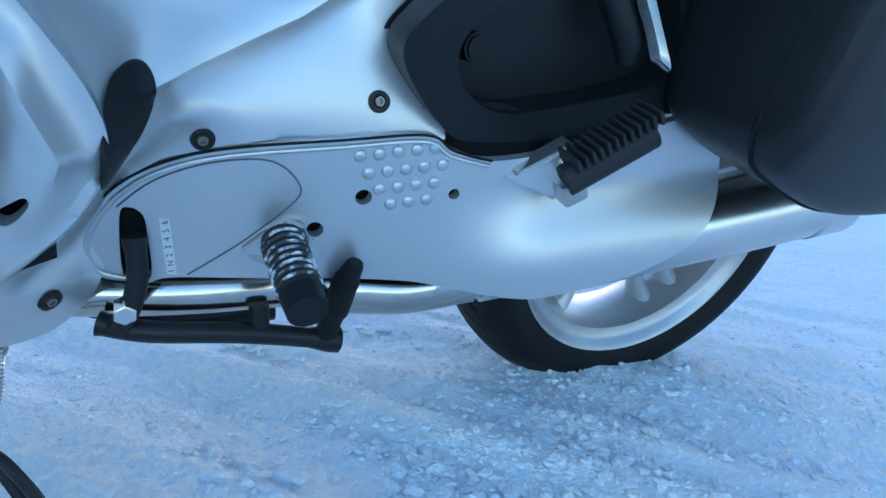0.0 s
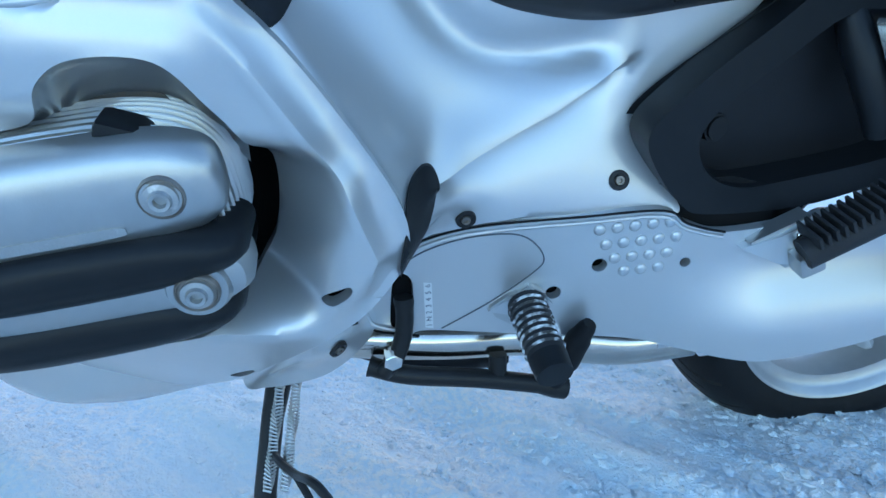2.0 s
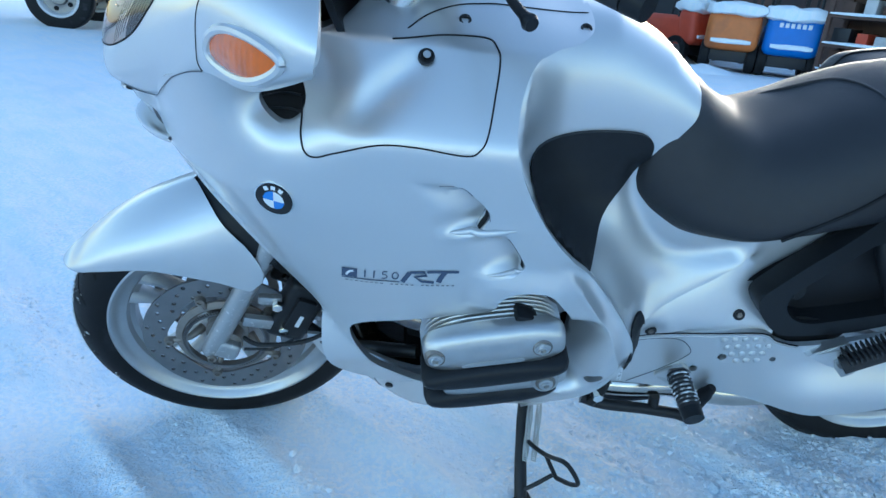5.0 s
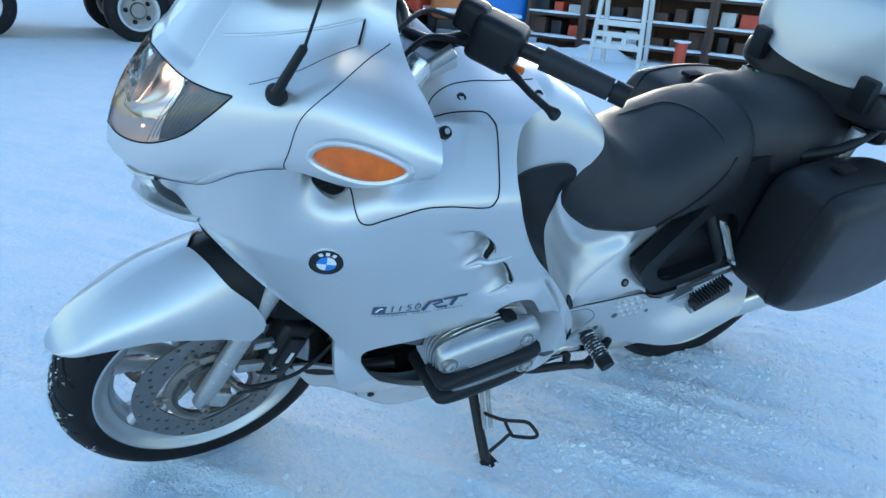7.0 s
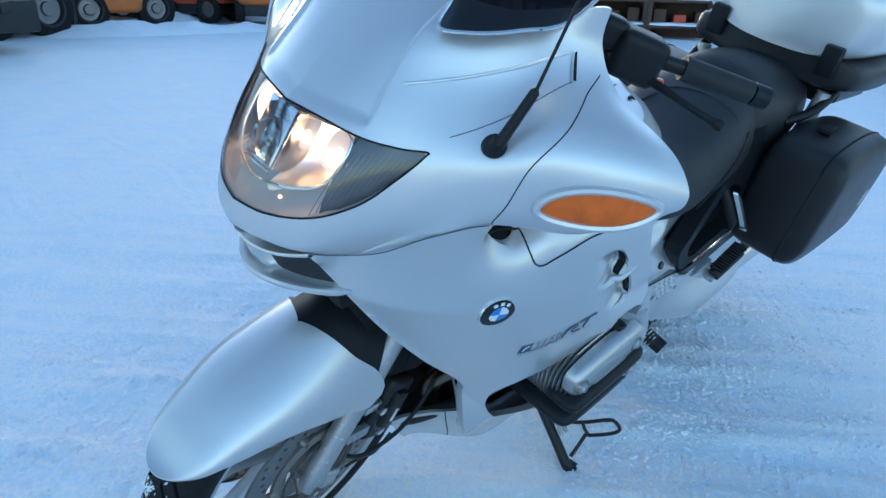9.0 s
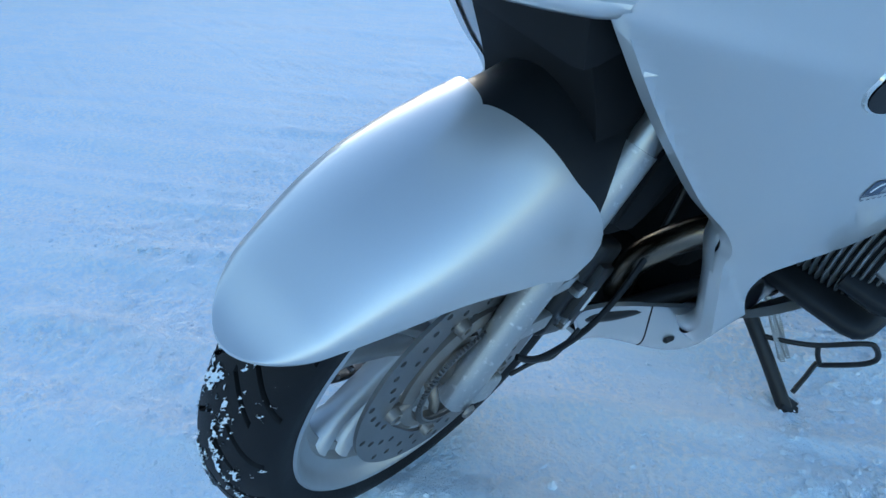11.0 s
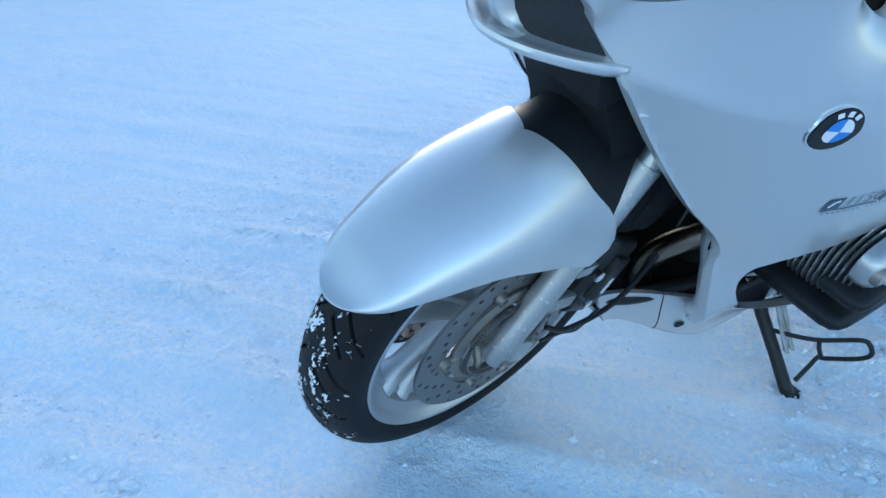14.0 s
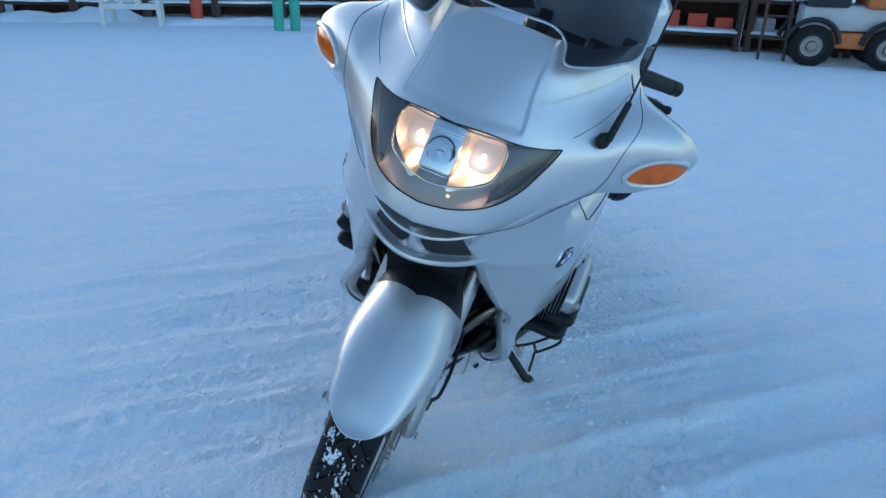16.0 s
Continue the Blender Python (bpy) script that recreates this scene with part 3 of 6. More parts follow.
for side in SIDES:
    skin = fairing(side)
    body = part("side_fairing", sheet(FAIR, skin, 0.0078, [OPEN, AIRHOLE, SLIT1, SLIT2], 0.016, (0, -side, 0), CREASES), SILVER, bike)
    # Dark sheet behind the air hole paints in its unlit inside.
    part("air_hole_shade", sheet(spline([(0.115, 0.90), (0.135, 0.865), (0.175, 0.855), (0.212, 0.875), (0.215, 0.915), (0.185, 0.940), (0.14, 0.935)], 4), lambda u, v: (u, side * (fairing_depth(u, v) - 0.022), v), 0.02, (), 0), PIT, body)
    for z in (0.884, 0.897, 0.910):
        part("louvre", tube([(x, side * (fairing_depth(x, z) - 0.014), z + 0.15 * (x - 0.165)) for x in np.linspace(0.134, 0.200, 8)], 0.0018, 6), BLACK, body)
    # Dark skin on each flute's step; an opening's shade put into colour.
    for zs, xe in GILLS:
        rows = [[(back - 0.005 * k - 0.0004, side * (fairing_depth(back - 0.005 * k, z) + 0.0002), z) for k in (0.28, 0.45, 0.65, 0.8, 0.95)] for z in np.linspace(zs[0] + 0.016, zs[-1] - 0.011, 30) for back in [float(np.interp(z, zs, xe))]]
        part("gill_shade", loft(rows, False, False), PIT, body)
    # Grey line along each flute's edge draws in the crease's shade.
    for crease in ([(0.386, 0.824), (0.413, 0.829), (0.429, 0.821), (0.446, 0.803), (0.460, 0.787), (0.463, 0.778)], [(0.491, 0.751), (0.506, 0.732), (0.522, 0.711), (0.526, 0.701)]):
        part("gill_crease_shade", tube([on(fairing_depth, side, -0.0002)(*q) for q in spline(crease, 5, False)], 0.0007, 6), JOINTCREASE, body)
    for lip, wide in (([(0.408, 0.751), (0.429, 0.753), (0.456, 0.757), (0.480, 0.761), (0.503, 0.765)], 0.0068), ([(0.472, 0.683), (0.495, 0.685), (0.516, 0.689), (0.530, 0.695)], 0.0040)):
        path = spline(lip, 5, False)
        part("gill_lip", tube([on(fairing_depth, side, -0.0012)(*q) for q in path], [wide * (0.1 + 0.9 * math.sin(math.pi * (0.05 + 0.90 * n / (len(path) - 1)))) for n in range(len(path))], 10), SILVER, body)
    arch = [(u, v) for u, v in OPEN if v > 0.598 and 0.47 < u < 0.63]
    part("arch_liner", loft([[(u, side * (fairing_depth(u, v) - 0.010 - 0.052 * q), v + 0.001 - 0.044 * q**1.5) for q in (0.0, 0.2, 0.45, 0.7, 1.0)] for u, v in arch], False, False), SILVER, body)
    fold = spline([(0.014, 0.733), (0.05, 0.687), (0.13, 0.608), (0.186, 0.562), (0.211, 0.526), (0.221, 0.485), (0.227, 0.440), (0.25, 0.388), (0.30, 0.342)], 8, False)
    part("folded_edge", loft([[(u + 0.002 + 0.016 * q**2.4, side * (fairing_depth(u, v) - 0.012 - 0.026 * q), v + 0.003) for q in (0.0, 0.2, 0.4, 0.6, 0.8, 1.0)] for u, v in fold], False, False), SILVER, body)
    # Dark sheet behind the slits; the shade inside is put into its colour.
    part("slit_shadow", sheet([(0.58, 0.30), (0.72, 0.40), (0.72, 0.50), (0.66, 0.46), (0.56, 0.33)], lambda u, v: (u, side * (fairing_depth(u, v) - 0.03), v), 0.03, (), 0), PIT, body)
    laid_on = lambda u, v: tuple(np.array(skin(u, v)) + (0, side * 0.0004, 0.0002))
    part("lid_joint", seam([(0.192, 0.905), (0.195, 0.889), (0.196, 0.868), (0.203, 0.851), (0.218, 0.848), (0.243, 0.859), (0.297, 0.879), (0.348, 0.882), (0.415, 0.877), (0.434, 0.886), (0.443, 0.903), (0.450, 0.940), (0.455, 0.978), (0.449, 0.998), (0.433, 1.003), (0.388, 1.002), (0.348, 0.998), (0.31, 0.994)], laid_on, 0.0013), PIT, body)
    part("top_joint", seam([(0.330, 1.004), (0.355, 1.013), (0.396, 1.021), (0.44, 1.024), (0.489, 1.026), (0.555, 1.031), (0.597, 1.033)], laid_on, 0.0011), PIT, body)
    for bx, bz in ((0.408, 1.013), (0.586, 1.020)):
        bm = lathe([(-0.001, 0.0), (-0.001, 0.0046), (0.0012, 0.0054), (0.0018, 0.0074), (0.0010, 0.0086), (-0.002, 0.0090)], 22)
        part("panel_bolt", shift(bm, Matrix.Translation(skin(bx, bz)) @ Matrix.Rotation(radians(52 * side), 4, "X") @ Matrix.Diagonal((1, side, 1, 1))), DARK, body)
    lk = lathe([(0.0, 0.0), (0.004, 0.0), (0.004, 0.008), (0.007, 0.0085), (0.007, 0.011), (0.0, 0.0115)], 24)
    join(lk, block((0.002, 0.003, 0.012), (0, 0.005, 0), bevel=0))
    part("lid_lock", shift(lk, Matrix.Translation(skin(0.356, 0.972)) @ Matrix.Rotation(radians(45 * side), 4, "X") @ Matrix.Diagonal((1, side, 1, 1))), DARK, body)
    part("lock_face", disc(0.0052, 0.0016, np.array(skin(0.356, 0.972)) + np.array((0, side * 0.707, 0.707)) * 0.0118, (0, side * 0.707, 0.707), 18, 0.0004), ALLOY, body)
    part("tail_panel", sheet(TAIL, flank(side), 0.010, (), 0.012, (0, -side, 0), GROOVE), SILVER, bike)
    plate = part("footrest_plate", sheet(PLATE, on(plate_depth, side), 0.012, [SLOT] + holes_at([(0.984, 0.429, 0.0085), (1.077, 0.441, 0.006), (0.941, 0.389, 0.0085)]), 0.012, (0, -side, 0)), SILVER, bike)
    # Dark sheet that paints in the shade behind the plate's holes.
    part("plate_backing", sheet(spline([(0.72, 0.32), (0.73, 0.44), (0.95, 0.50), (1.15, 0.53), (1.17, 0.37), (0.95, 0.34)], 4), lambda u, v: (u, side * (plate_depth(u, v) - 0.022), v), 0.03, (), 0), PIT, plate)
    part("plate_border", tube([on(plate_depth, side, 0.001)(*q) for q in spline([(0.790, 0.322), (0.752, 0.328), (0.741, 0.340), (0.7365, 0.359), (0.746, 0.386), (0.768, 0.4165), (0.802, 0.441), (0.855, 0.460), (0.956, 0.480), (1.034, 0.4945), (1.064, 0.4825), (1.108, 0.4755)], 6, False)], 0.0026, 8), SILVER, plate)
    part("plate_gap", tube([on(plate_depth, side, 0.0004)(*q) for q in spline([(0.800, 0.3175), (0.752, 0.3205), (0.7345, 0.335), (0.7295, 0.359), (0.739, 0.389), (0.7625, 0.4215), (0.799, 0.447), (0.853, 0.4665), (0.955, 0.4865), (1.036, 0.501), (1.066, 0.488), (1.11, 0.481)], 6, False)], 0.0014, 8), PIT, plate)
    part("plate_joint", seam([(0.824, 0.330), (0.874, 0.372), (0.914, 0.414), (0.922, 0.433), (0.905, 0.453), (0.880, 0.459), (0.833, 0.449), (0.791, 0.428), (0.762, 0.400)], on(plate_depth, side, 0.0003), 0.0009), JOINTCREASE, plate)
    part("peg_bracket", sheet([(0.871, 0.362), (0.909, 0.400), (0.940, 0.379), (0.959, 0.340), (0.927, 0.356)], on(plate_depth, side, 0.007), 0.012, (), 0.009, (0, -side, 0)), SILVER, plate)
    part("pillion_bracket", sheet([(1.129, 0.466), (1.161, 0.488), (1.182, 0.509), (1.202, 0.488), (1.201, 0.460), (1.168, 0.456)], lambda u, v: (u, side * (max(0.0, u - 1.11) * 0.35 + 0.215), v), 0.012, (), 0.020, (0, -side, 0)), SILVER, plate)
    # grip studs
    for row, (z0, n0, x0) in enumerate(((0.4725, 5, 0.974), (0.4555, 5, 0.985), (0.4395, 4, 0.9985), (0.4245, 3, 1.0125))):
        for k in range(n0):
            x, z = x0 + 0.0182 * k, z0 + 0.0042 * k
            dome = bmesh.new()
            bmesh.ops.create_uvsphere(dome, u_segments=14, v_segments=8, radius=0.0068)
            part("grip_stud", shift(dome, Matrix.Translation((x, side * plate_depth(x, z), z)) @ Matrix.Diagonal((1, 0.55, 1, 1))), SILVER, plate)
    for x, z, depth in ((0.831, 0.475, flank_depth), (0.990, 0.522, flank_depth), (0.707, 0.317, chin_depth)):
        e = 0.008
        n = Vector((-(depth(x + e, z) - depth(x - e, z)) / (2 * e), 1.0, -(depth(x, z + e) - depth(x, z - e)) / (2 * e))).normalized()
        n.y *= side
        M = Matrix.Translation(Vector((x, side * depth(x, z), z)) + n * 0.0015) @ Vector(n).to_track_quat("Y", "Z").to_matrix().to_4x4()
        b = lathe([(-0.001, 0.0), (-0.001, 0.0052), (0.0015, 0.0062), (0.0022, 0.0085), (0.0015, 0.0105), (-0.002, 0.0112)], 24)
        w = lathe([(-0.003, 0.0), (0.0006, 0.0), (0.0006, 0.0022), (0.003, 0.0026), (0.003, 0.0048), (-0.001, 0.0056)], 12)
        bolt = part("panel_bolt", shift(b, M), DARK, bike)
        part("bolt_head", shift(w, M), DARKSTEEL, bolt)

KNEE = spline([(0.524, 0.830), (0.530, 0.843), (0.548, 0.849), (0.597, 0.853), (0.646, 0.855), (0.690, 0.855), (0.721, 0.851), (0.738, 0.836), (0.737, 0.808), (0.718, 0.775), (0.694, 0.746), (0.674, 0.718), (0.661, 0.690), (0.648, 0.674), (0.629, 0.676),
               (0.601, 0.697), (0.571, 0.728), (0.537, 0.790)], 8)
TEAR = spline([(0.752, 0.470), (0.755, 0.532), (0.768, 0.548), (0.782, 0.547), (0.790, 0.533), (0.788, 0.514), (0.774, 0.494)], 4)
CHIN = spline([(0.756, 0.372), (0.748, 0.322), (0.728, 0.287), (0.693, 0.264), (0.640, 0.264), (0.612, 0.280), (0.610, 0.332), (0.637, 0.366), (0.680, 0.412), (0.716, 0.443), (0.738, 0.472), (0.757, 0.46), (0.756, 0.41)], 5)
for side in SIDES:
    part("knee_pad", sheet(KNEE, flank(side, 0.008), 0.009, (), 0.008, (0, -side, 0)), BLACK, bike, "matt black rubber knee pad")
    part("rubber_plug", sheet(TEAR, flank(side, 0.006), 0.006, (), 0.006, (0, -side, 0)), BLACK, bike)
    part("chin_cover", sheet(CHIN, on(chin_depth, side), 0.008, (), 0.02, (0, -side, 0)), SILVER, bike)

# badge in plain shapes, roundel, gear diagram
for side in SIDES:
    def laid(u, v, p=0.002, side=side):
        return (u, side * (fairing_depth(u, v) + p), v)
    ring_out = [(0.158 + 0.0285 * math.cos(a), 0.768 + 0.0285 * math.sin(a)) for a in np.linspace(0, 2 * math.pi, 40, False)]
    em = part("roundel", sheet(ring_out, lambda u, v: laid(u, v, 0.003), 0.008, (), 0.003, (0, -side, 0)), CHROME, bike, "round blue and white emblem with a black ring")
    part("black_ring", sheet(circle(0.158, 0.768, 0.0268, 40), lambda u, v: laid(u, v, 0.004), 0.008, (), 0), DARK, em)
    for k in range(4):
        a0 = k * math.pi / 2
        wedge = [(0.158, 0.768)] + [(0.158 + 0.0153 * math.cos(a), 0.768 + 0.0153 * math.sin(a)) for a in np.linspace(a0, a0 + math.pi / 2, 10)]
        part("quadrant", sheet(wedge, lambda u, v: laid(u, v, 0.005), 0.006, (), 0), BLUEINK if k % 2 else WHITEPAINT, em)
    for a in (60, 90, 120):
        c, s = math.cos(radians(a)), math.sin(radians(a))
        mark = [(0.158 + r * c - q * s, 0.768 + r * s + q * c) for r, q in ((0.0178, -0.0032), (0.0178, 0.0032), (0.0243, 0.0032), (0.0243, -0.0032))]
        part("ring_mark", sheet(mark, lambda u, v: laid(u, v, 0.005), 0.006, (), 0), WHITEPAINT, em)

    def stroke(name, pts, width, parent, ink=INK):
        pts = np.array(pts, float)
        d = np.gradient(pts, axis=0)
        n = np.c_[-d[:, 1], d[:, 0]] / np.linalg.norm(d, axis=1)[:, None] * width / 2
        return part(name, sheet(np.concatenate([pts + n, (pts - n)[::-1]]), lambda u, v: laid(u, v, 0.0012), 0.02, (), 0), ink, parent)
    def bp(a, b):
        """Badge space: a along, b up, in metres."""
        return (0.256 + 0.985 * a, 0.640 + 0.125 * a + b)
    badge = part("model_badge", sheet([bp(0, 0), bp(0.024, 0), bp(0.024, 0.019), bp(0, 0.019)], lambda u, v: laid(u, v, 0.001), 0.02, (), 0), INK, bike, "dark printed model badge")
    stroke("badge_line", [bp(0, -0.002), bp(0.04, -0.002), bp(0.09, -0.002)], 0.002, badge)
    stroke("badge_mark", [bp(0.007, 0.004), bp(0.012, 0.012), bp(0.018, 0.014)], 0.004, badge, WHITEPAINT)
    for a in (0.036, 0.050):
        stroke("badge_bar", [bp(a, 0.003), bp(a, 0.010), bp(a, 0.018)], 0.0022, badge)
    stroke("badge_bar", [bp(0.0700, 0.0175), bp(0.0635, 0.0175), bp(0.0630, 0.0112), bp(0.0675, 0.0118), bp(0.0705, 0.0085), bp(0.0690, 0.0045), bp(0.0625, 0.0035)], 0.002, badge)
    stroke("badge_bar", [bp(0.0825 + 0.0045 * math.sin(q), 0.0105 + 0.0068 * math.cos(q)) for q in np.linspace(0, 2 * math.pi - 0.05, 22)], 0.002, badge)
    stroke("badge_bar", [bp(0.094, -0.002), bp(0.099, 0.008), bp(0.104, 0.018)], 0.0075, badge)
    stroke("badge_bar", [bp(0.104, 0.018), bp(0.126, 0.019), bp(0.130, 0.013), bp(0.112, 0.009), bp(0.124, 0.0), bp(0.142, -0.001)], 0.005, badge)
    stroke("badge_bar", [bp(0.130, 0.0195), bp(0.150, 0.020), bp(0.178, 0.020)], 0.005, badge)
    stroke("badge_bar", [bp(0.157, 0.019), bp(0.152, 0.009), bp(0.149, -0.001)], 0.008, badge)
    for k in range(22):
        if k not in (8, 14):
            stroke("badge_dash", [bp(0.006 + 0.0078 * k, -0.0075), bp(0.008 + 0.0078 * k, -0.0075), bp(0.0103 + 0.0078 * k, -0.0075)], 0.0018, badge, JOINTCREASE)
strip = part("gear_diagram", sheet([(0.797, 0.391), (0.806, 0.391), (0.8145, 0.330), (0.8055, 0.330)], on(plate_depth, -1, 0.0008), 0.03, (), 0), WHITEPAINT, bike, "white gear diagram sticker")
for k, mark in enumerate("1N23456"):
    cu = bpy.data.curves.new("digit", "FONT")
    cu.body, cu.size, cu.align_x, cu.align_y = mark, 0.0085, "CENTER", "CENTER"
    cu.materials.append(INK)
    tx = new("digit", cu)
    z = 0.3345 + 0.0088 * k
    x = 0.8103 - (z - 0.330) * 0.139
    tx.parent, tx.matrix_local = strip, Matrix.Translation((x, -plate_depth(x, z) - 0.0016, z)) @ Matrix.Rotation(radians(90), 4, "X") @ Matrix.Rotation(radians(98), 4, "Z")


# ---- nose: upper fairing with lamp and mirror pods ----
ROWS_NOSE = [
    [(-0.125, 0, 0.849), (-0.113, 0.046, 0.852), (-0.083, 0.099, 0.848), (-0.022, 0.142, 0.855), (0.027, 0.221, 0.919), (0.082, 0.269, 0.950), (0.152, 0.350, 0.966), (0.228, 0.416, 1.016)],
    [(-0.139, 0, 0.860), (-0.126, 0.055, 0.863), (-0.092, 0.112, 0.872), (-0.024, 0.170, 0.910), (0.035, 0.230, 0.957), (0.092, 0.298, 0.988), (0.165, 0.390, 1.002), (0.230, 0.428, 1.032)],
    [(-0.120, 0, 0.942), (-0.105, 0.06, 0.945), (-0.069, 0.12, 0.954), (-0.012, 0.175, 0.975), (0.045, 0.236, 1.010), (0.098, 0.304, 1.046), (0.170, 0.388, 1.060), (0.233, 0.424, 1.055)],
    [(-0.058, 0, 1.035), (-0.048, 0.06, 1.037), (-0.022, 0.12, 1.037), (0.018, 0.18, 1.033), (0.068, 0.237, 1.052), (0.118, 0.293, 1.086), (0.180, 0.353, 1.098), (0.232, 0.385, 1.088)],
    [(-0.012, 0, 1.096), (-0.006, 0.055, 1.098), (0.015, 0.11, 1.098), (0.065, 0.168, 1.103), (0.112, 0.212, 1.113), (0.152, 0.250, 1.128), (0.194, 0.278, 1.130), (0.226, 0.293, 1.123)],
    [(0.034, 0, 1.150), (0.038, 0.055, 1.150), (0.048, 0.108, 1.146), (0.086, 0.162, 1.146), (0.134, 0.202, 1.158), (0.172, 0.230, 1.170), (0.198, 0.245, 1.174), (0.216, 0.253, 1.171)],
    [(0.082, 0, 1.195), (0.086, 0.055, 1.194), (0.096, 0.11, 1.190), (0.130, 0.165, 1.190), (0.170, 0.203, 1.203), (0.190, 0.231, 1.213), (0.203, 0.244, 1.217), (0.213, 0.250, 1.217)],
]
NOSE = np.array([spline(r, 10, False) for r in ROWS_NOSE])
NOSE = np.array([spline(NOSE[:, i], 10, False) for i in range(NOSE.shape[1])])


def nose_at(u, v, proud=0.0):
    """u: columns from the middle outwards, signed; v: rows upwards."""
    a, b = min(abs(u) * 10, 69.999), min(max(v * 10, 0.0), 59.999)
    i, j = int(a), int(b)
    fa, fb = a - i, b - j
    def at(k, l):
        return (1 - fb) * NOSE[k, l] + fb * NOSE[k, l + 1]
    p = (1 - fa) * at(i, j) + fa * at(i + 1, j)
    # the middle panel lies a little lower
    proud = proud - 0.0045 * step01((1.96 - abs(u)) / 0.10) * step01((v - 2.92) / 0.16)
    if proud:
        o = p - np.array([0.25, 0.0, 0.98])
        p = p + proud * o / np.linalg.norm(o)
    return (p[0], p[1] if u > 0 else -p[1], p[2])


half = [(0.0, 2.86), (1.0, 2.85), (2.0, 2.77), (2.6, 2.80), (3.08, 2.84), (3.10, 2.72), (2.95, 2.24), (2.66, 1.80), (2.2, 1.60), (1.5, 1.50), (0.8, 1.45), (0.0, 1.44)]
LENSUV = spline(half, 6, False)
LENSUV = np.concatenate([LENSUV, (LENSUV * (-1, 1))[::-1][1:-1]])
SIGNAL = np.array([(5.74 + 0.66 * math.cos(a), 1.25 + 0.08 * math.cos(a) + 0.47 * math.sin(a) * (1 - 0.15 * math.cos(a))) for a in np.linspace(0, 2 * math.pi, 40, False)])
OUTUV = [(u, 0.0) for u in np.arange(-7, 7.01, 0.25)] + [(7, v) for v in np.arange(0.25, 6, 0.25)] + [(u, 6.0) for u in np.arange(7, -7.01, -0.25)] + [(-7, v) for v in np.arange(5.75, 0.1, -0.25)]
hood = part("upper_fairing", sheet(OUTUV, nose_at, 0.10, [LENSUV, SIGNAL, SIGNAL * (-1, 1)], 0.008, None, [(q * u, v) for v in np.linspace(2.95, 5.95, 48) for u in (1.84, 1.88, 1.92, 1.96, 1.985) for q in SIDES]), SILVER, bike)
lamp = part("headlight", sheet(LENSUV, lambda u, v: nose_at(u, v, 0.001), 0.15, (), 0.004), LENS, bike, "clear headlight lens over lit chrome reflectors")
part("lens_seal", tube([nose_at(*p) for p in np.concatenate([LENSUV, LENSUV[:1]])], 0.0014, 6), PIT, lamp)
for s in SIDES:
    ts = part("turn_signal", sheet(((SIGNAL - (5.74, 1.25)) * 0.97 + (5.74, 1.25)) * (s, 1), lambda u, v: nose_at(u, v, 0.006 - 0.004 * ((abs(u) - 5.74) ** 2 / 0.44 + (v - 1.25) ** 2 / 0.22) + 0.0002 * math.cos(u * 62)), 0.026, (), 0.010, (0, -s, 0)), AMBER, bike, "ribbed amber turn signal lens")
    part("signal_rim", tube([nose_at(s * p[0], p[1], 0.002) for p in np.concatenate([SIGNAL, SIGNAL[:1]])], 0.0060, 8), SILVER, ts)
    part("pod_joint", seam([(4.94, 0.03), (4.75, 0.8), (4.8, 2.0), (5.1, 3.0), (5.6, 3.8), (6.3, 4.3)], lambda u, v: nose_at(s * u, v, 0.0), 0.0009), PIT, hood)
    # Grey line that draws in the shade of the scoop's lower fold.
    part("scoop_crease_shade", tube([nose_at(s * u, v, 0.0002) for u, v in spline([(3.3, 3.15), (4.3, 3.55), (5.3, 4.05)], 8, False)], 0.0007, 6), JOINTCREASE, hood)
    part("scoop_ridge", tube([nose_at(s * u, v, -0.0012) for u, v in spline([(2.2, 3.8), (3.6, 4.3), (5.3, 4.78)], 10, False)], 0.0026, 8), SILVER, hood)
    # Dark patch laid on the skin in place of the slot's shaded inside.
    part("scoop_slot_shade", sheet([(5.26, 4.05), (5.33, 4.05), (5.33, 4.75), (5.26, 4.70)], lambda u, v: nose_at(s * u, v, 0.006), 0.1, (), 0), PIT, hood)
for s in SIDES:
    part("hood_joint", tube([nose_at(s * u, 0.04, 0.0012 + 0.0062 * math.exp(-(((u - 3.36) / 0.36) ** 2))) for u in np.linspace(2.0, 4.9, 50)], 0.0009, 6), JOINTCREASE, hood)
# bowl, reflectors and bulbs behind the lens
def bowl_at(u, v):
    rim = float(np.min(np.hypot(LENSUV[:, 0] - u, (LENSUV[:, 1] - v) * 1.5)))
    deep = 0.004 + (0.080 - 0.012 * abs(u)) * math.sqrt(min(1.0, rim / 0.5))
    return tuple(np.array(nose_at(u * 0.998, v)) * (1, 0.995, 1) + (deep, 0, 0))


part("lamp_bowl", sheet(LENSUV, bowl_at, 0.12, (), 0), shader("bowl_grey", (0.66, 0.65, 0.64), 0.42, 0.15), lamp)
MID = np.array(nose_at(0.0, 2.28))
core = block((0.050, 0.062, 0.088), tuple(MID + (0.042, 0, 0.004)), (0, 24, 0), bevel=0.006, seg=2)
part("projector", core, CHROME, lamp)
part("projector_glass", shift(lathe([(0.0, 0.0), (-0.012, 0.010), (-0.010, 0.022), (0.0, 0.027)], 24), Matrix.Translation(tuple(MID + (0.018, 0, 0.004))) @ Matrix.Rotation(radians(-90), 4, "Z")), LENS, lamp)
part("projector_ring", tube([MID + (0.017 + 0.02 * math.sin(a) * 0.45, 0.026 * math.cos(a), 0.004 + 0.026 * math.sin(a)) for a in np.linspace(0, 2 * math.pi, 33)], 0.0022, 6), DARKSTEEL, lamp)
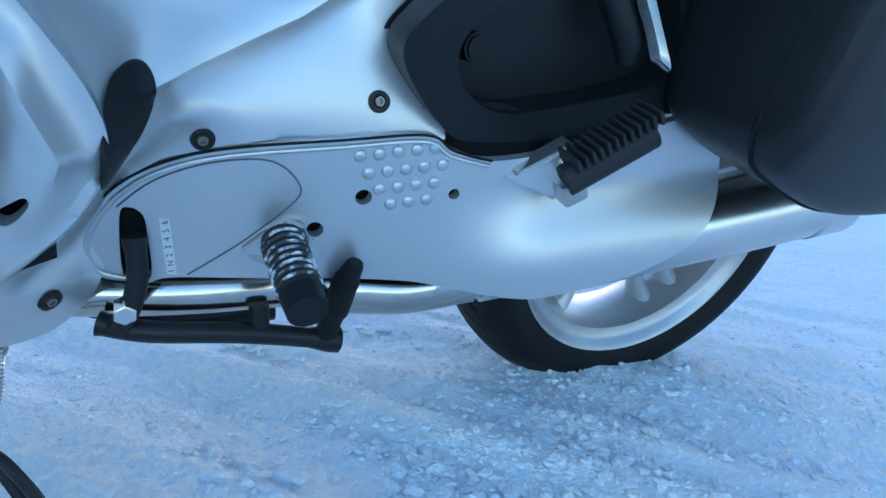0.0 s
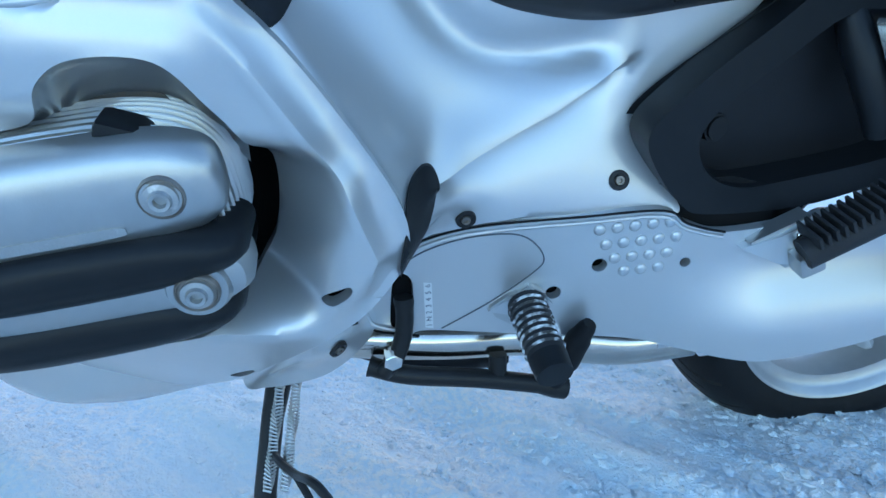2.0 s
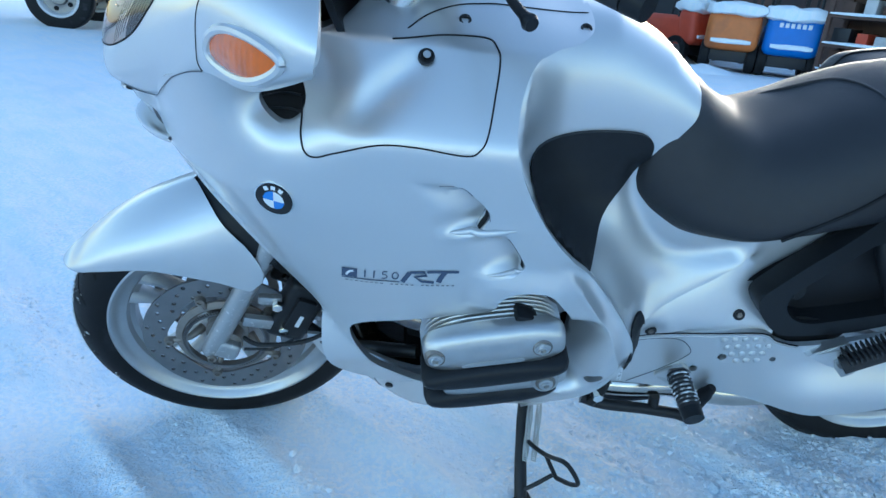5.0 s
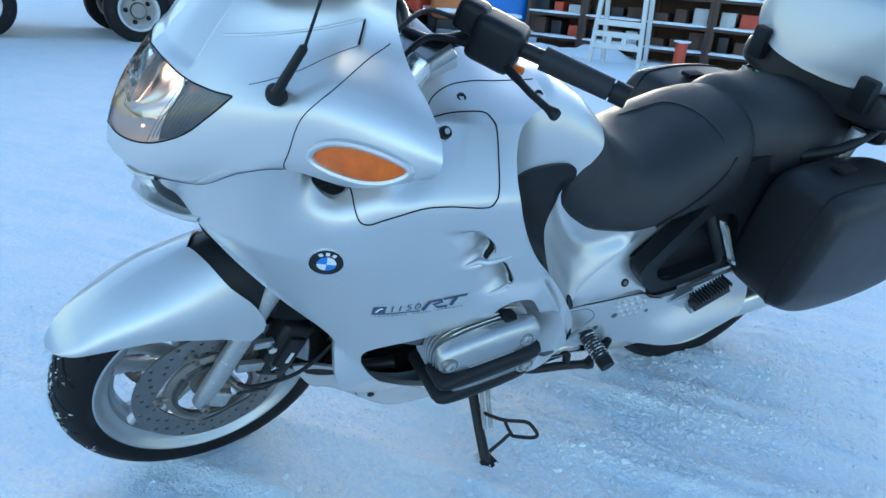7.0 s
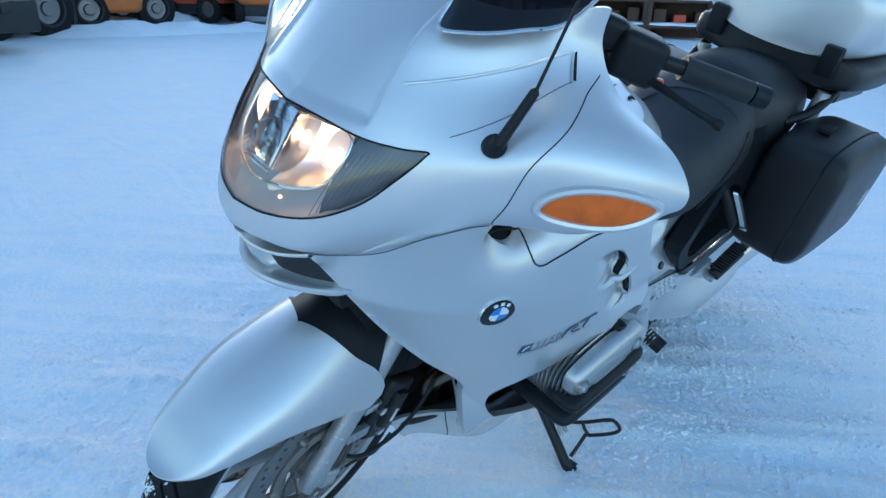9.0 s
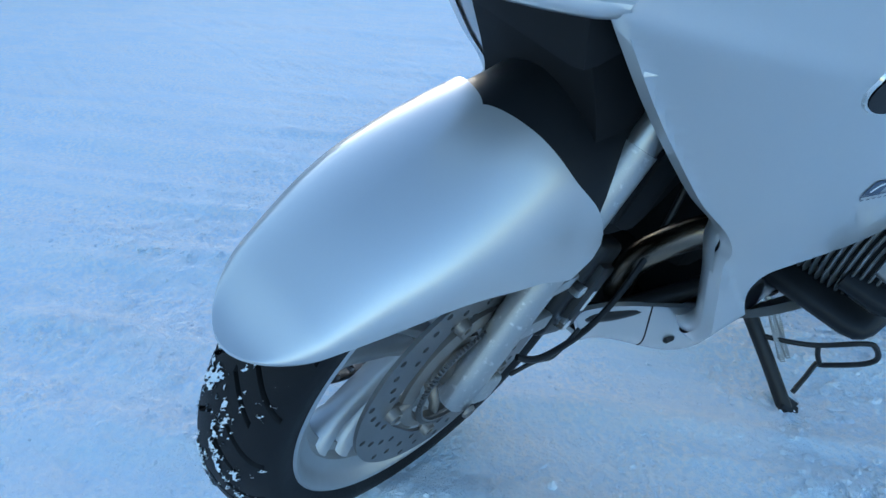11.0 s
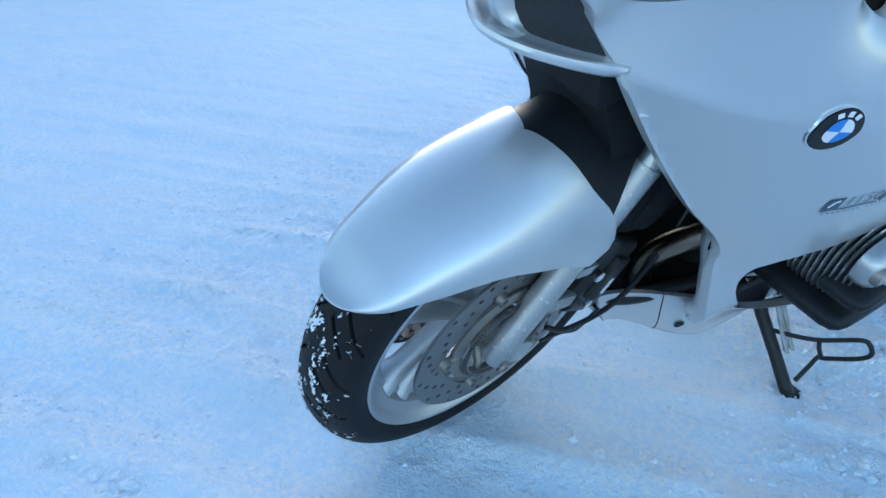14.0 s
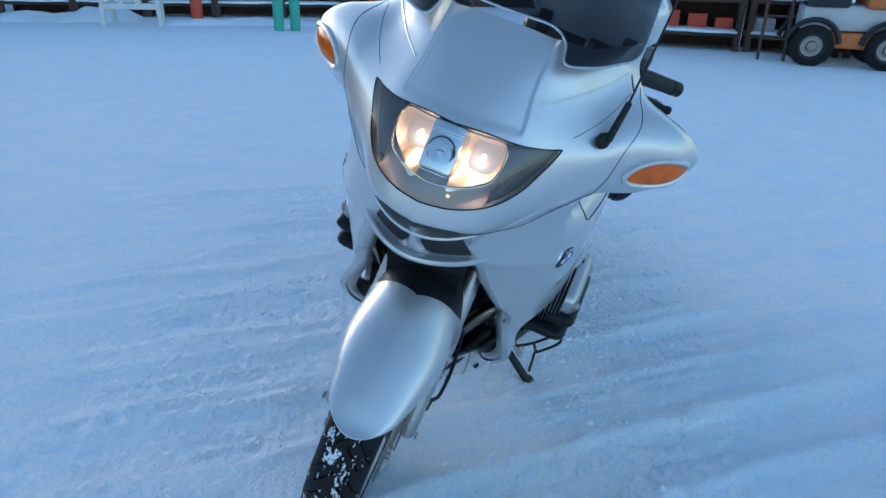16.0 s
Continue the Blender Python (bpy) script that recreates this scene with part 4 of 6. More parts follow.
part("projector_eye", disc(0.011, 0.010, MID + (0.016, 0, 0.004), (-1, 0, 0.4), 20, 0.004), CHROME, lamp)
part("projector_bezel", block((0.006, 0.046, 0.050), tuple(MID + (0.020, 0, 0.004)), (0, 24, 0), bevel=0.002), DARKSTEEL, lamp)
for z in (-0.034, -0.029, 0.031, 0.036):
    part("projector_fin", block((0.006, 0.054, 0.0022), tuple(MID + (0.017 + z * 0.45, 0, 0.004 + z)), (0, 24, 0), bevel=0.0006), CHROME, lamp)
frame_uv = spline([(1.62, 2.66), (1.70, 2.12), (1.3, 1.86), (0, 1.76), (-1.3, 1.86), (-1.70, 2.12), (-1.62, 2.66), (-0.8, 2.74), (0.8, 2.74)], 5)
part("reflector_rim", tube([np.array(nose_at(*q)) + (0.020, 0, 0) for q in np.concatenate([frame_uv, frame_uv[:1]])], 0.002, 6), CHROME, lamp)
for s in SIDES:
    cup = spline([(s * 0.56, 2.72), (s * 1.0, 2.73), (s * 1.60, 2.66), (s * 1.72, 2.46), (s * 1.68, 2.10), (s * 1.46, 1.90), (s * 1.0, 1.81), (s * 0.56, 1.76)], 5)

    def cup_at(u, v):
        deep = 0.018 + 0.066 * max(0.0, 1 - 0.95 * abs((abs(u) - 1.04) / 0.70) ** 3.2 - 0.95 * abs((v - 2.28) / 0.50) ** 3.2)
        return tuple(np.array(nose_at(u, v)) + (deep, 0, 0))
    part("reflector", sheet(cup, cup_at, 0.07, (), 0), GLOWMIRROR, lamp)
    part("bulb", disc(0.0042, 0.026, np.array(nose_at(s * 1.04, 2.28)) + (0.066, 0, 0), (-1, 0, 0), 14, 0.003), BEAM, lamp, "lit warm bulb")
    glow = bpy.data.lights.new("headlight_bulb", "POINT")
    glow.energy, glow.color, glow.shadow_soft_size = 0.024, (1.0, 0.56, 0.30), 0.006
    spot = new("headlight_bulb", glow)
    spot.parent = lamp
    spot.location = np.array(nose_at(s * 1.04, 2.28)) + (0.050, 0, 0)
    shade = spline([(s * 1.78, 2.70), (s * 2.4, 2.74), (s * 3.0, 2.78), (s * 2.86, 2.26), (s * 2.56, 1.86), (s * 2.15, 1.64), (s * 1.80, 1.56)], 5)
    part("lamp_shade", sheet(shade, lambda u, v: tuple(np.array(nose_at(u, v)) * (1, 0.985, 1) + (0.020, 0, 0)), 0.15, (), 0), shader("smoked_inner", (0.11, 0.11, 0.115), 0.3, 0.6, 0.5, 45), lamp)
part("parking_bulb", disc(0.0026, 0.010, (-0.086, -0.036, 0.899), (-0.5, 0, 1), 12, 0.002), BULB, lamp, "small lit parking bulb")
part("bulb_holder", disc(0.0062, 0.014, (-0.081, -0.036, 0.889), (-0.5, 0, 1), 16, 0.002), DARK, lamp)
for s in SIDES:
    for k in range(12):
        u = s * (1.76 + 0.096 * k)
        top, low = 2.50 + 0.022 * k, 1.56 + 0.055 * k
        part("lens_rib", tube([np.array(nose_at(u + s * 0.12 * q, low + (top - low) * q)) + (0.006, 0, 0) for q in np.linspace(0, 1, 6)], 0.0005, 5), RIBGLASS, lamp)


def lip_at(u):
    a = abs(u)
    return np.array([-0.107 + 0.081 * a**1.8, 0.131 * u, 0.766 + 0.012 * a * a])


def blade_at(u):
    a = abs(u)
    return np.array([-0.117 + 0.036 * a * a, 0.104 * u, 0.820 + 0.026 * a * a])


def brow_at(u):
    """The hood's lower edge."""
    p = nose_at(2.0 * abs(u), 0.0)
    return np.array([p[0], math.copysign(p[1], u), p[2]])


ACROSS = np.linspace(-1, 1, 45)


def tray(u):
    """Section of the lower lip: underside, rounded edge, floor, and a back that curls up at the ends."""
    k = step01((abs(u) - 0.80) / 0.20)
    deep = 0.036 - 0.010 * abs(u) ** 3
    low = 1 - 0.6 * step01((abs(u) - 0.88) / 0.12)
    return [lip_at(u) + (0.008 * (1 - low), 0, 0) + q for q in ((deep + 0.006, 0, -0.013 * low), (0.014, 0, -0.012 * low), (0.003, 0, -0.0075 * low), (0, 0, -0.002 * low), (0.0015, 0, 0.0025), (0.006, 0, 0.0042), (0.014, 0, 0.0030 + 0.003 * k), (deep * 0.72, 0, 0.0035 + 0.007 * k), (deep, 0, 0.008 + 0.012 * k))]


def shelf(u):
    k = step01((abs(u) - 0.86) / 0.14)
    return [blade_at(u) + q for q in ((0.034, 0, -0.004), (0.007, 0, -0.0050), (0.0015, 0, -0.0040), (0, 0, -0.0012), (0.001, 0, 0.0016), (0.006, 0, 0.0030), (0.018 - 0.008 * k, 0, 0.0050), (0.032 - 0.012 * k, 0, 0.0080))]


nose_lip = part("nose_intake", loft([tray(u) for u in ACROSS], False, False), SILVER, bike)
part("intake_blade", loft([shelf(u) for u in ACROSS], False, False), SILVER, nose_lip)
part("intake_mesh", loft([[lip_at(u * 0.93) + (0.033 - 0.006 * abs(u) ** 3, 0, 0.001), blade_at(u * 0.90) + (0.030 + 0.004 * abs(u) ** 3, 0, -0.002), blade_at(u * 0.90) + (0.030, 0, 0.004), brow_at(u * 0.88) + (0.022, 0, 0.006)] for u in ACROSS], False, False), shader("cooler_mesh", (0.035, 0.035, 0.037), 0.45, 0.4, 0.3, 300, 0.8, 400), nose_lip)
RIB = ((0.769, 0.036, -0.082), (0.7715, 0.030, -0.087), (0.775, 0.022, -0.093), (0.781, 0.017, -0.097), (0.790, 0.011, -0.103), (0.803, 0.008, -0.109), (0.818, 0.007, -0.115), (0.824, 0.007, -0.117), (0.831, 0.009, -0.122), (0.838, 0.015, -0.130))
part("intake_rib", loft([[(x + 0.012, -w, z), (x + 0.003, -w * 0.6, z), (x, 0, z), (x + 0.003, w * 0.6, z), (x + 0.012, w, z), (-0.062, w * 1.35, z), (-0.062, -w * 1.35, z)] for z, w, x in RIB]), SILVER, nose_lip)
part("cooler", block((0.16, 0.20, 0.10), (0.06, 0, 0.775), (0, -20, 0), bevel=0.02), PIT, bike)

# aerial
ab = lathe([(-0.004, 0.0), (-0.004, 0.012), (0.004, 0.0165), (0.010, 0.014), (0.013, 0.008), (0.013, 0.0)], 24)
part("aerial_base", shift(ab, Matrix.Translation((0.066, -0.243, 1.055)) @ Matrix.Rotation(radians(-38), 4, "Z") @ Matrix.Rotation(radians(180), 4, "X")), BLACK, bike)
part("aerial", tube([(0.060, -0.254, 1.060), (0.090, -0.262, 1.128), (0.092, -0.262, 1.132), (0.175, -0.275, 1.50)], [0.0075, 0.0062, 0.0022, 0.0016], 10), BLACK, bike)


# ---- windscreen ----
def screen_at(u, v):
    a = abs(u)
    x = 0.018 + 0.30 * v + 0.135 * a**2.2 * (1 - 0.3 * v)
    y = 0.250 * math.sin(min(1.0, a) * 1.35) / math.sin(1.35) * (1 - 0.1 * v)
    z = 1.128 + 0.29 * v + 0.070 * a**1.5 * (1 - v)
    return (x, y if u > 0 else -y, z + 0.010)


SCR = spline([(0.0, 0.24), (0.24, 0.22), (0.36, 0.14), (0.41, 0.02), (0.55, 0.0), (0.75, 0.0), (0.98, 0.02), (1.0, 0.4), (0.95, 0.75), (0.75, 0.95), (0.4, 1.0), (0, 1.0)], 6, False)
SCR = np.concatenate([SCR, (SCR * (-1, 1))[::-1][1:-1]])
ws = part("windscreen", sheet(SCR, screen_at, 0.05, (), 0.004), SCREEN, bike, "tinted clear windscreen")
part("screen_edge", tube([screen_at(*p) for p in SCR[:46]], 0.0025, 6), CHROME, ws)
part("screen_edge", tube([screen_at(-p[0], p[1]) for p in SCR[:46]], 0.0025, 6), CHROME, ws)
part("dash", sheet(spline([(-0.9, 0.0), (0.9, 0.0), (0.95, 0.5), (0.7, 1.0), (-0.7, 1.0), (-0.95, 0.5)], 5), lambda u, v: (0.13 + 0.13 * v + 0.05 * u * u, 0.19 * u, 1.150 - 0.09 * v + 0.02 * u * u), 0.1, (), 0.02), BLACK, bike)
part("instrument_panel", sheet(spline([(-1, 0), (1, 0), (0.95, 1), (-0.95, 1)], 6), lambda u, v: (0.225 + 0.10 * v, 0.115 * u, 1.075 - 0.03 * v - 0.015 * u * u), 0.1, (), 0.02), BLACK, bike)
part("inner_cowl", sheet(spline([(-1, 0), (1, 0), (1, 1), (-1, 1)], 6), lambda u, v: (0.215 + 0.08 * v, 0.165 * u * (1 - 0.15 * v), 1.055 - 0.16 * v), 0.1, (), 0.01), BLACK, bike)

# ---- seats ----
def ring(x, half, top, low, square=2.6, n=36, flare=0.0):
    """A rounded section across the bike; flare: how much wider it is below."""
    out = []
    for a in np.linspace(0, 2 * math.pi, n, False):
        c, s = math.cos(a), math.sin(a)
        k = 2 / square
        sz = math.copysign(abs(s) ** k, s)
        out.append((x, half * math.copysign(abs(c) ** k, c) * (1 - flare * (sz + 0.35)), (top + low) / 2 + (top - low) / 2 * sz))
    return out


def smooth_loft(stations, n=6, **kw):
    st = spline(stations, n, False)
    return loft([ring(*s[:4], square=s[4], flare=s[5] if len(s) > 5 else 0.0) for s in st], **kw)


seat = part("rider_seat", smooth_loft([(0.728, 0.120, 0.825, 0.745, 2.4, 0.1), (0.742, 0.142, 0.880, 0.710, 2.6, 0.12), (0.775, 0.158, 0.922, 0.682, 2.8, 0.2), (0.83, 0.175, 0.910, 0.664, 3.0, 0.26), (0.885, 0.184, 0.874, 0.660, 3.0, 0.28), (0.95, 0.194, 0.848, 0.664, 3.0, 0.24), (1.03, 0.200, 0.868, 0.680, 2.8, 0.20), (1.10, 0.198, 0.902, 0.692, 2.7, 0.16), (1.17, 0.192, 0.934, 0.702, 2.6, 0.14), (1.24, 0.178, 0.956, 0.70, 2.4, 0.12), (1.285, 0.14, 0.955, 0.72, 2.2, 0.1)]), LEATHER, bike, "black vinyl rider seat")
part("seat_welt", tube(spline([(1.006, 0.078, 0.850), (1.062, 0.064, 0.880), (1.110, 0.045, 0.905), (1.133, 0.002, 0.917), (1.143, -0.046, 0.919), (1.149, -0.097, 0.911), (1.157, -0.135, 0.893), (1.169, -0.166, 0.859)], 6, False), [0.0035] * 40 + [0.0025, 0.002, 0.001], 8), LEATHER, seat)
part("seat_crease", tube(spline([(1.186, -0.166, 0.866), (1.172, -0.172, 0.848), (1.151, -0.1815, 0.824), (1.128, -0.187, 0.803), (1.09, -0.193, 0.774), (1.051, -0.196, 0.750), (1.016, -0.197, 0.727), (0.985, -0.196, 0.706)], 6, False), 0.0030, 8), PIT, seat)
part("pillion_seat", smooth_loft([(1.25, 0.13, 0.955, 0.74, 2.3, 0.1), (1.29, 0.165, 0.985, 0.72, 2.5, 0.12), (1.40, 0.180, 0.990, 0.73, 2.6, 0.12), (1.52, 0.170, 0.985, 0.75, 2.6, 0.1), (1.62, 0.15, 0.98, 0.77, 2.4, 0.1), (1.68, 0.10, 0.96, 0.80, 2.2, 0.1)]), LEATHER, bike, "black vinyl pillion seat")
for s in SIDES:
    part("grab_rail", tube(spline([(1.42, s * 0.165, 0.86), (1.52, s * 0.20, 0.90), (1.62, s * 0.20, 0.955), (1.75, s * 0.15, 0.965), (1.85, s * 0.10, 0.955)], 6, False), 0.013, 12), BLACK, bike, "black grab rail")
    part("rail_bracket", tube(spline([(1.56, s * 0.19, 0.945), (1.55, s * 0.185, 0.84), (1.52, s * 0.175, 0.72)], 5, False), [0.02] * 11, 10), SALTED, bike)

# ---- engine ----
# Near-black fills; the shade inside the fairing is put into their colour.
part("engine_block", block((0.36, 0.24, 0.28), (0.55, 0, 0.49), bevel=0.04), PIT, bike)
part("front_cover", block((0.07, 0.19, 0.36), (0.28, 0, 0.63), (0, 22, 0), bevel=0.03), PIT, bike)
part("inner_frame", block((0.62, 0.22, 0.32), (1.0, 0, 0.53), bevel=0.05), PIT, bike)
part("lower_fork_fill", sheet(spline([(0.12, 0.50), (0.24, 0.47), (0.32, 0.56), (0.30, 0.70), (0.16, 0.80), (0.02, 0.83), (0.0, 0.76), (0.08, 0.62)], 5), lambda u, v: (u, -0.085, v), 0.04, (), 0.17, (0, 1, 0)), PIT, bike)

HEADM = Matrix.Translation((0.505, 0, 0.545)) @ Matrix.Rotation(radians(-13), 4, "Y")


def cylinder_head(side):
    """Finned cylinder with its rounded valve cover and black guards."""
    def oval(y, lx, lz, k, dx=0.0, dz=0.0, n=44):
        return [HEADM @ Vector((dx + lx * math.copysign(abs(math.cos(a)) ** (2 / k), math.cos(a)), side * y, dz + lz * math.copysign(abs(math.sin(a)) ** (2 / k), math.sin(a)))) for a in np.linspace(0, 2 * math.pi, n, False)]
    cyl = part("cylinder", loft([oval(0.10, 0.08, 0.07, 3), oval(0.25, 0.085, 0.075, 3)]), DARKSTEEL, bike)
    for i in range(11):
        y = 0.228 + 0.0086 * i
        g = 1.0 - 0.0055 * max(0, i - 4) ** 1.6
        part("cooling_fin", loft([oval(y + e, (0.116 + q) * g, (0.074 + q) * g, 3.0, -0.002, -0.016) for e, q in ((0, 0), (0.0015, 0.002), (0.0032, 0))]), ALLOY, cyl)
    # Core blackened to paint in the shade between the fins.
    part("fin_core", loft([oval(0.225, 0.107, 0.064, 3.0, -0.002, -0.016), oval(0.325, 0.102, 0.058, 3.0, -0.002, -0.016)]), PIT, cyl)
    part("valve_cover", loft([oval(0.308, 0.114, 0.040, 3.4, 0, 0.014), oval(0.322, 0.1145, 0.040, 3.4, 0, 0.013), oval(0.332, 0.112, 0.037, 3.4, 0, 0.012), oval(0.339, 0.105, 0.030, 3.2, 0, 0.011), oval(0.3425, 0.088, 0.018, 3.0, 0, 0.010), oval(0.3435, 0.03, 0.005, 2.6, 0, 0.010)]), ALLOY, cyl)
    part("cover_plaque", loft([oval(0.330, 0.050, 0.0042, 5, -0.005, -0.0060, 24), oval(0.3440, 0.050, 0.0040, 5, -0.005, -0.0060, 24)]), SALTED, cyl)
    part("lower_cover", loft([oval(0.300, 0.106, 0.030, 3.0, 0.010, -0.060), oval(0.326, 0.106, 0.030, 3.0, 0.010, -0.060), oval(0.338, 0.100, 0.025, 3.0, 0.010, -0.060), oval(0.343, 0.085, 0.014, 3.0, 0.010, -0.060)]), ALLOY, cyl)
    part("guard", loft([oval(0.285, 0.1225, 0.024, 2.7, -0.002, -0.037), oval(0.331, 0.121, 0.0245, 2.7, -0.003, -0.037), oval(0.344, 0.117, 0.0215, 2.7, -0.004, -0.036), oval(0.351, 0.110, 0.016, 2.6, -0.005, -0.035), oval(0.355, 0.098, 0.008, 2.4, -0.006, -0.034)]), BLACK, cyl, "black plastic cylinder guard")
    part("lower_guard", loft([oval(0.20, 0.116, 0.028, 2.6, -0.013, -0.094), oval(0.318, 0.114, 0.0265, 2.6, -0.013, -0.092), oval(0.334, 0.109, 0.023, 2.6, -0.014, -0.091), oval(0.342, 0.101, 0.017, 2.5, -0.015, -0.090), oval(0.347, 0.088, 0.008, 2.4, -0.016, -0.089)]), BLACK, cyl, "black plastic cylinder guard")
    boss = lathe([(-0.06, 0.026), (-0.006, 0.0245), (0.0, 0.0215), (0.001, 0.0)], 28)
    part("cover_boss", shift(boss, Matrix.Translation((0.593, side * 0.346, 0.501)) @ Matrix.Diagonal((1, side, 1, 1))), ALLOY, cyl)
    part("spark_cap", block((0.036, 0.036, 0.016), HEADM @ Vector((0.054, side * 0.300, 0.049)), (0, 13, 0), bevel=0.006), BLACK, cyl)
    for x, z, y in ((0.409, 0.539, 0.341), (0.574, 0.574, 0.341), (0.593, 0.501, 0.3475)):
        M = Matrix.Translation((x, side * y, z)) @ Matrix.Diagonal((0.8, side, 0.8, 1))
        # Flush ring, darkened to paint in the shade of a bolt recess.
        part("bolt_shade_ring", shift(lathe([(0.0015, 0.0), (0.0015, 0.0170), (0.003, 0.0185), (0.001, 0.0205), (-0.012, 0.0215)], 28), M), DARKSTEEL, cyl)
        b = lathe([(0.003, 0.0), (0.003, 0.0050), (0.008, 0.0056), (0.0085, 0.0085), (0.0055, 0.0100), (0.0045, 0.0145), (0.0, 0.0150)], 28)
        part("cover_bolt", shift(b, M), SALTED, cyl)


for side in SIDES:
    cylinder_head(side)
    part("exhaust_header", tube(spline([(0.44, side * 0.245, 0.525), (0.38, side * 0.235, 0.528), (0.335, side * 0.20, 0.52), (0.30, side * 0.14, 0.48), (0.29, side * 0.09, 0.40), (0.32, side * 0.07, 0.31), (0.40, side * 0.07, 0.27), (0.6, side * 0.09, 0.27)], 8, False), 0.021, 16), HEATED, bike)
    part("lower_pipe", tube(spline([(0.12, side * 0.06, 0.37), (0.18, side * 0.07, 0.335), (0.24, side * 0.10, 0.325), (0.32, side * 0.13, 0.345), (0.40, side * 0.15, 0.36)], 6, False), 0.014, 12), DARK, bike)


# belly pan: front shell under the engine
def belly_at(u, v):
    """u: across; v: from the front edge to the rear."""
    a = abs(u)
    wall = step01((a - 0.42) / 0.58)
    w = 0.098 + 0.090 * step01(v * 1.3)
    low = 0.246 - 0.024 * step01(v * 1.6) + 0.030 * step01((v - 0.9) / 0.6)
    top = 0.345 + 0.01 * v
    x = 0.268 - 0.085 * wall * (1 - v) + 0.22 * v - 0.02 * (1 - a * a) * (1 - v)
    return (x, math.copysign(w * (1 - (1 - min(1.0, a / 0.72)) ** 1.8), u), low + (top - low) * wall**1.2)


BELLY = [(u, 0.0) for u in np.linspace(-1, 1, 29)] + [(u, 1.5) for u in np.linspace(1, -1, 29)]
pan = part("belly_pan", sheet(BELLY, belly_at, 0.06, (), 0.008), SILVER, bike)
for s in SIDES:
    part("pan_joint", tube([belly_at(s * q, 0.36 + 0.05 * (1 - q)) for q in np.linspace(0.55, 1.0, 10)], 0.0012, 6), PIT, pan)
    part("pan_bolt", disc(0.009, 0.008, belly_at(s * 0.70, 0.50), (0, s, -0.5), 16, 0.002), DARK, pan)
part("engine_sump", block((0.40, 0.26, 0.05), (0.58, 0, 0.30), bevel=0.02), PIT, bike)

# ---- wheels ----
STEER = Matrix.Translation((0.03, 0, 0.297)) @ Matrix.Rotation(radians(6.6), 4, Vector((math.sin(radians(27.1)), 0, math.cos(radians(27.1))))) @ Matrix.Translation((-0.03, 0, -0.297))


def tyre_profile(R, half, crown, side_r):
    prof = [(half * math.sin(a * 1.35) / math.sin(1.35), R - crown * (1 - math.cos(a * 1.35)) / (1 - math.cos(1.35))) for a in np.linspace(-1, 1, 61)]
    inner = [(half * 1.02, R - crown - 0.008), (half * 1.0, (R - crown + side_r) / 2), (half * 0.92, side_r + 0.006), (half * 0.86, side_r - 0.004)]
    return [(-y, r) for y, r in inner[::-1]] + prof + inner


def tyre_mesh(prof, half, grooves):
    """Columns of the mesh run along the slanted grooves, which are cut into them."""
    marks = [0.0, 0.12, 0.24, 0.34, 0.386, 0.393, 0.50, 0.607, 0.614, 0.66, 0.76, 0.88]
    rings = []
    for n in range(grooves):
        for ph in marks:
            row = []
            for i, (y, r) in enumerate(prof):
                t = y / half
                flip = 0.5 * step01((t + 0.05) / 0.10)
                a = (n + ph + 1.9 * min(1.0, abs(t)) ** 1.2 - flip) * 2 * math.pi / grooves
                lo, hi = (0.07, 0.66) if n % 2 else (0.32, 0.95)
                if 4 <= i < len(prof) - 4 and lo < abs(t) < hi and 0.39 < ph < 0.61:
                    r -= 0.0075
                row.append((r * math.cos(a), y, r * math.sin(a)))
            rings.append(row)
    rings.append(rings[0])
    bm = loft(rings, False, False)
    bmesh.ops.remove_doubles(bm, verts=bm.verts, dist=1e-6)
    return bm


def packed_snow(prof, half, lo, hi, seg=760):
    """Thin uneven patches of snow stuck to the tread."""
    core = np.array(prof[4:-4])
    rows = [tuple(np.interp(q, range(len(core)), core[:, k]) for k in (0, 1)) for q in np.linspace(0, len(core) - 1, 90)]
    bm, grid = bmesh.new(), {}

    def amount(k, i):
        a, t = 2 * math.pi * k / seg, rows[i][0] / half
        c, s = math.cos(a), math.sin(a)
        w = noise.noise(Vector((c * 7, s * 7, t * 2.2))) + 0.75 * noise.noise(Vector((c * 26, s * 26, t * 8))) + 0.65 * noise.noise(Vector((c * 80, s * 80, t * 22)))
        return w - 0.24 - 0.9 * max(0, abs(t - lo) - hi)

    def vert(k, i):
        k %= seg
        if (k, i) not in grid:
            a, (y, r) = 2 * math.pi * k / seg, rows[i]
            r += min(0.0028, max(-0.0015, 0.008 * amount(k, i)))
            grid[k, i] = bm.verts.new((r * math.cos(a), y, r * math.sin(a)))
        return grid[k, i]
    for k in range(seg):
        for i in range(len(rows) - 1):
            if amount(k, i) > 0:
                bm.faces.new((vert(k, i), vert(k + 1, i), vert(k + 1, i + 1), vert(k, i + 1)))
    return bm


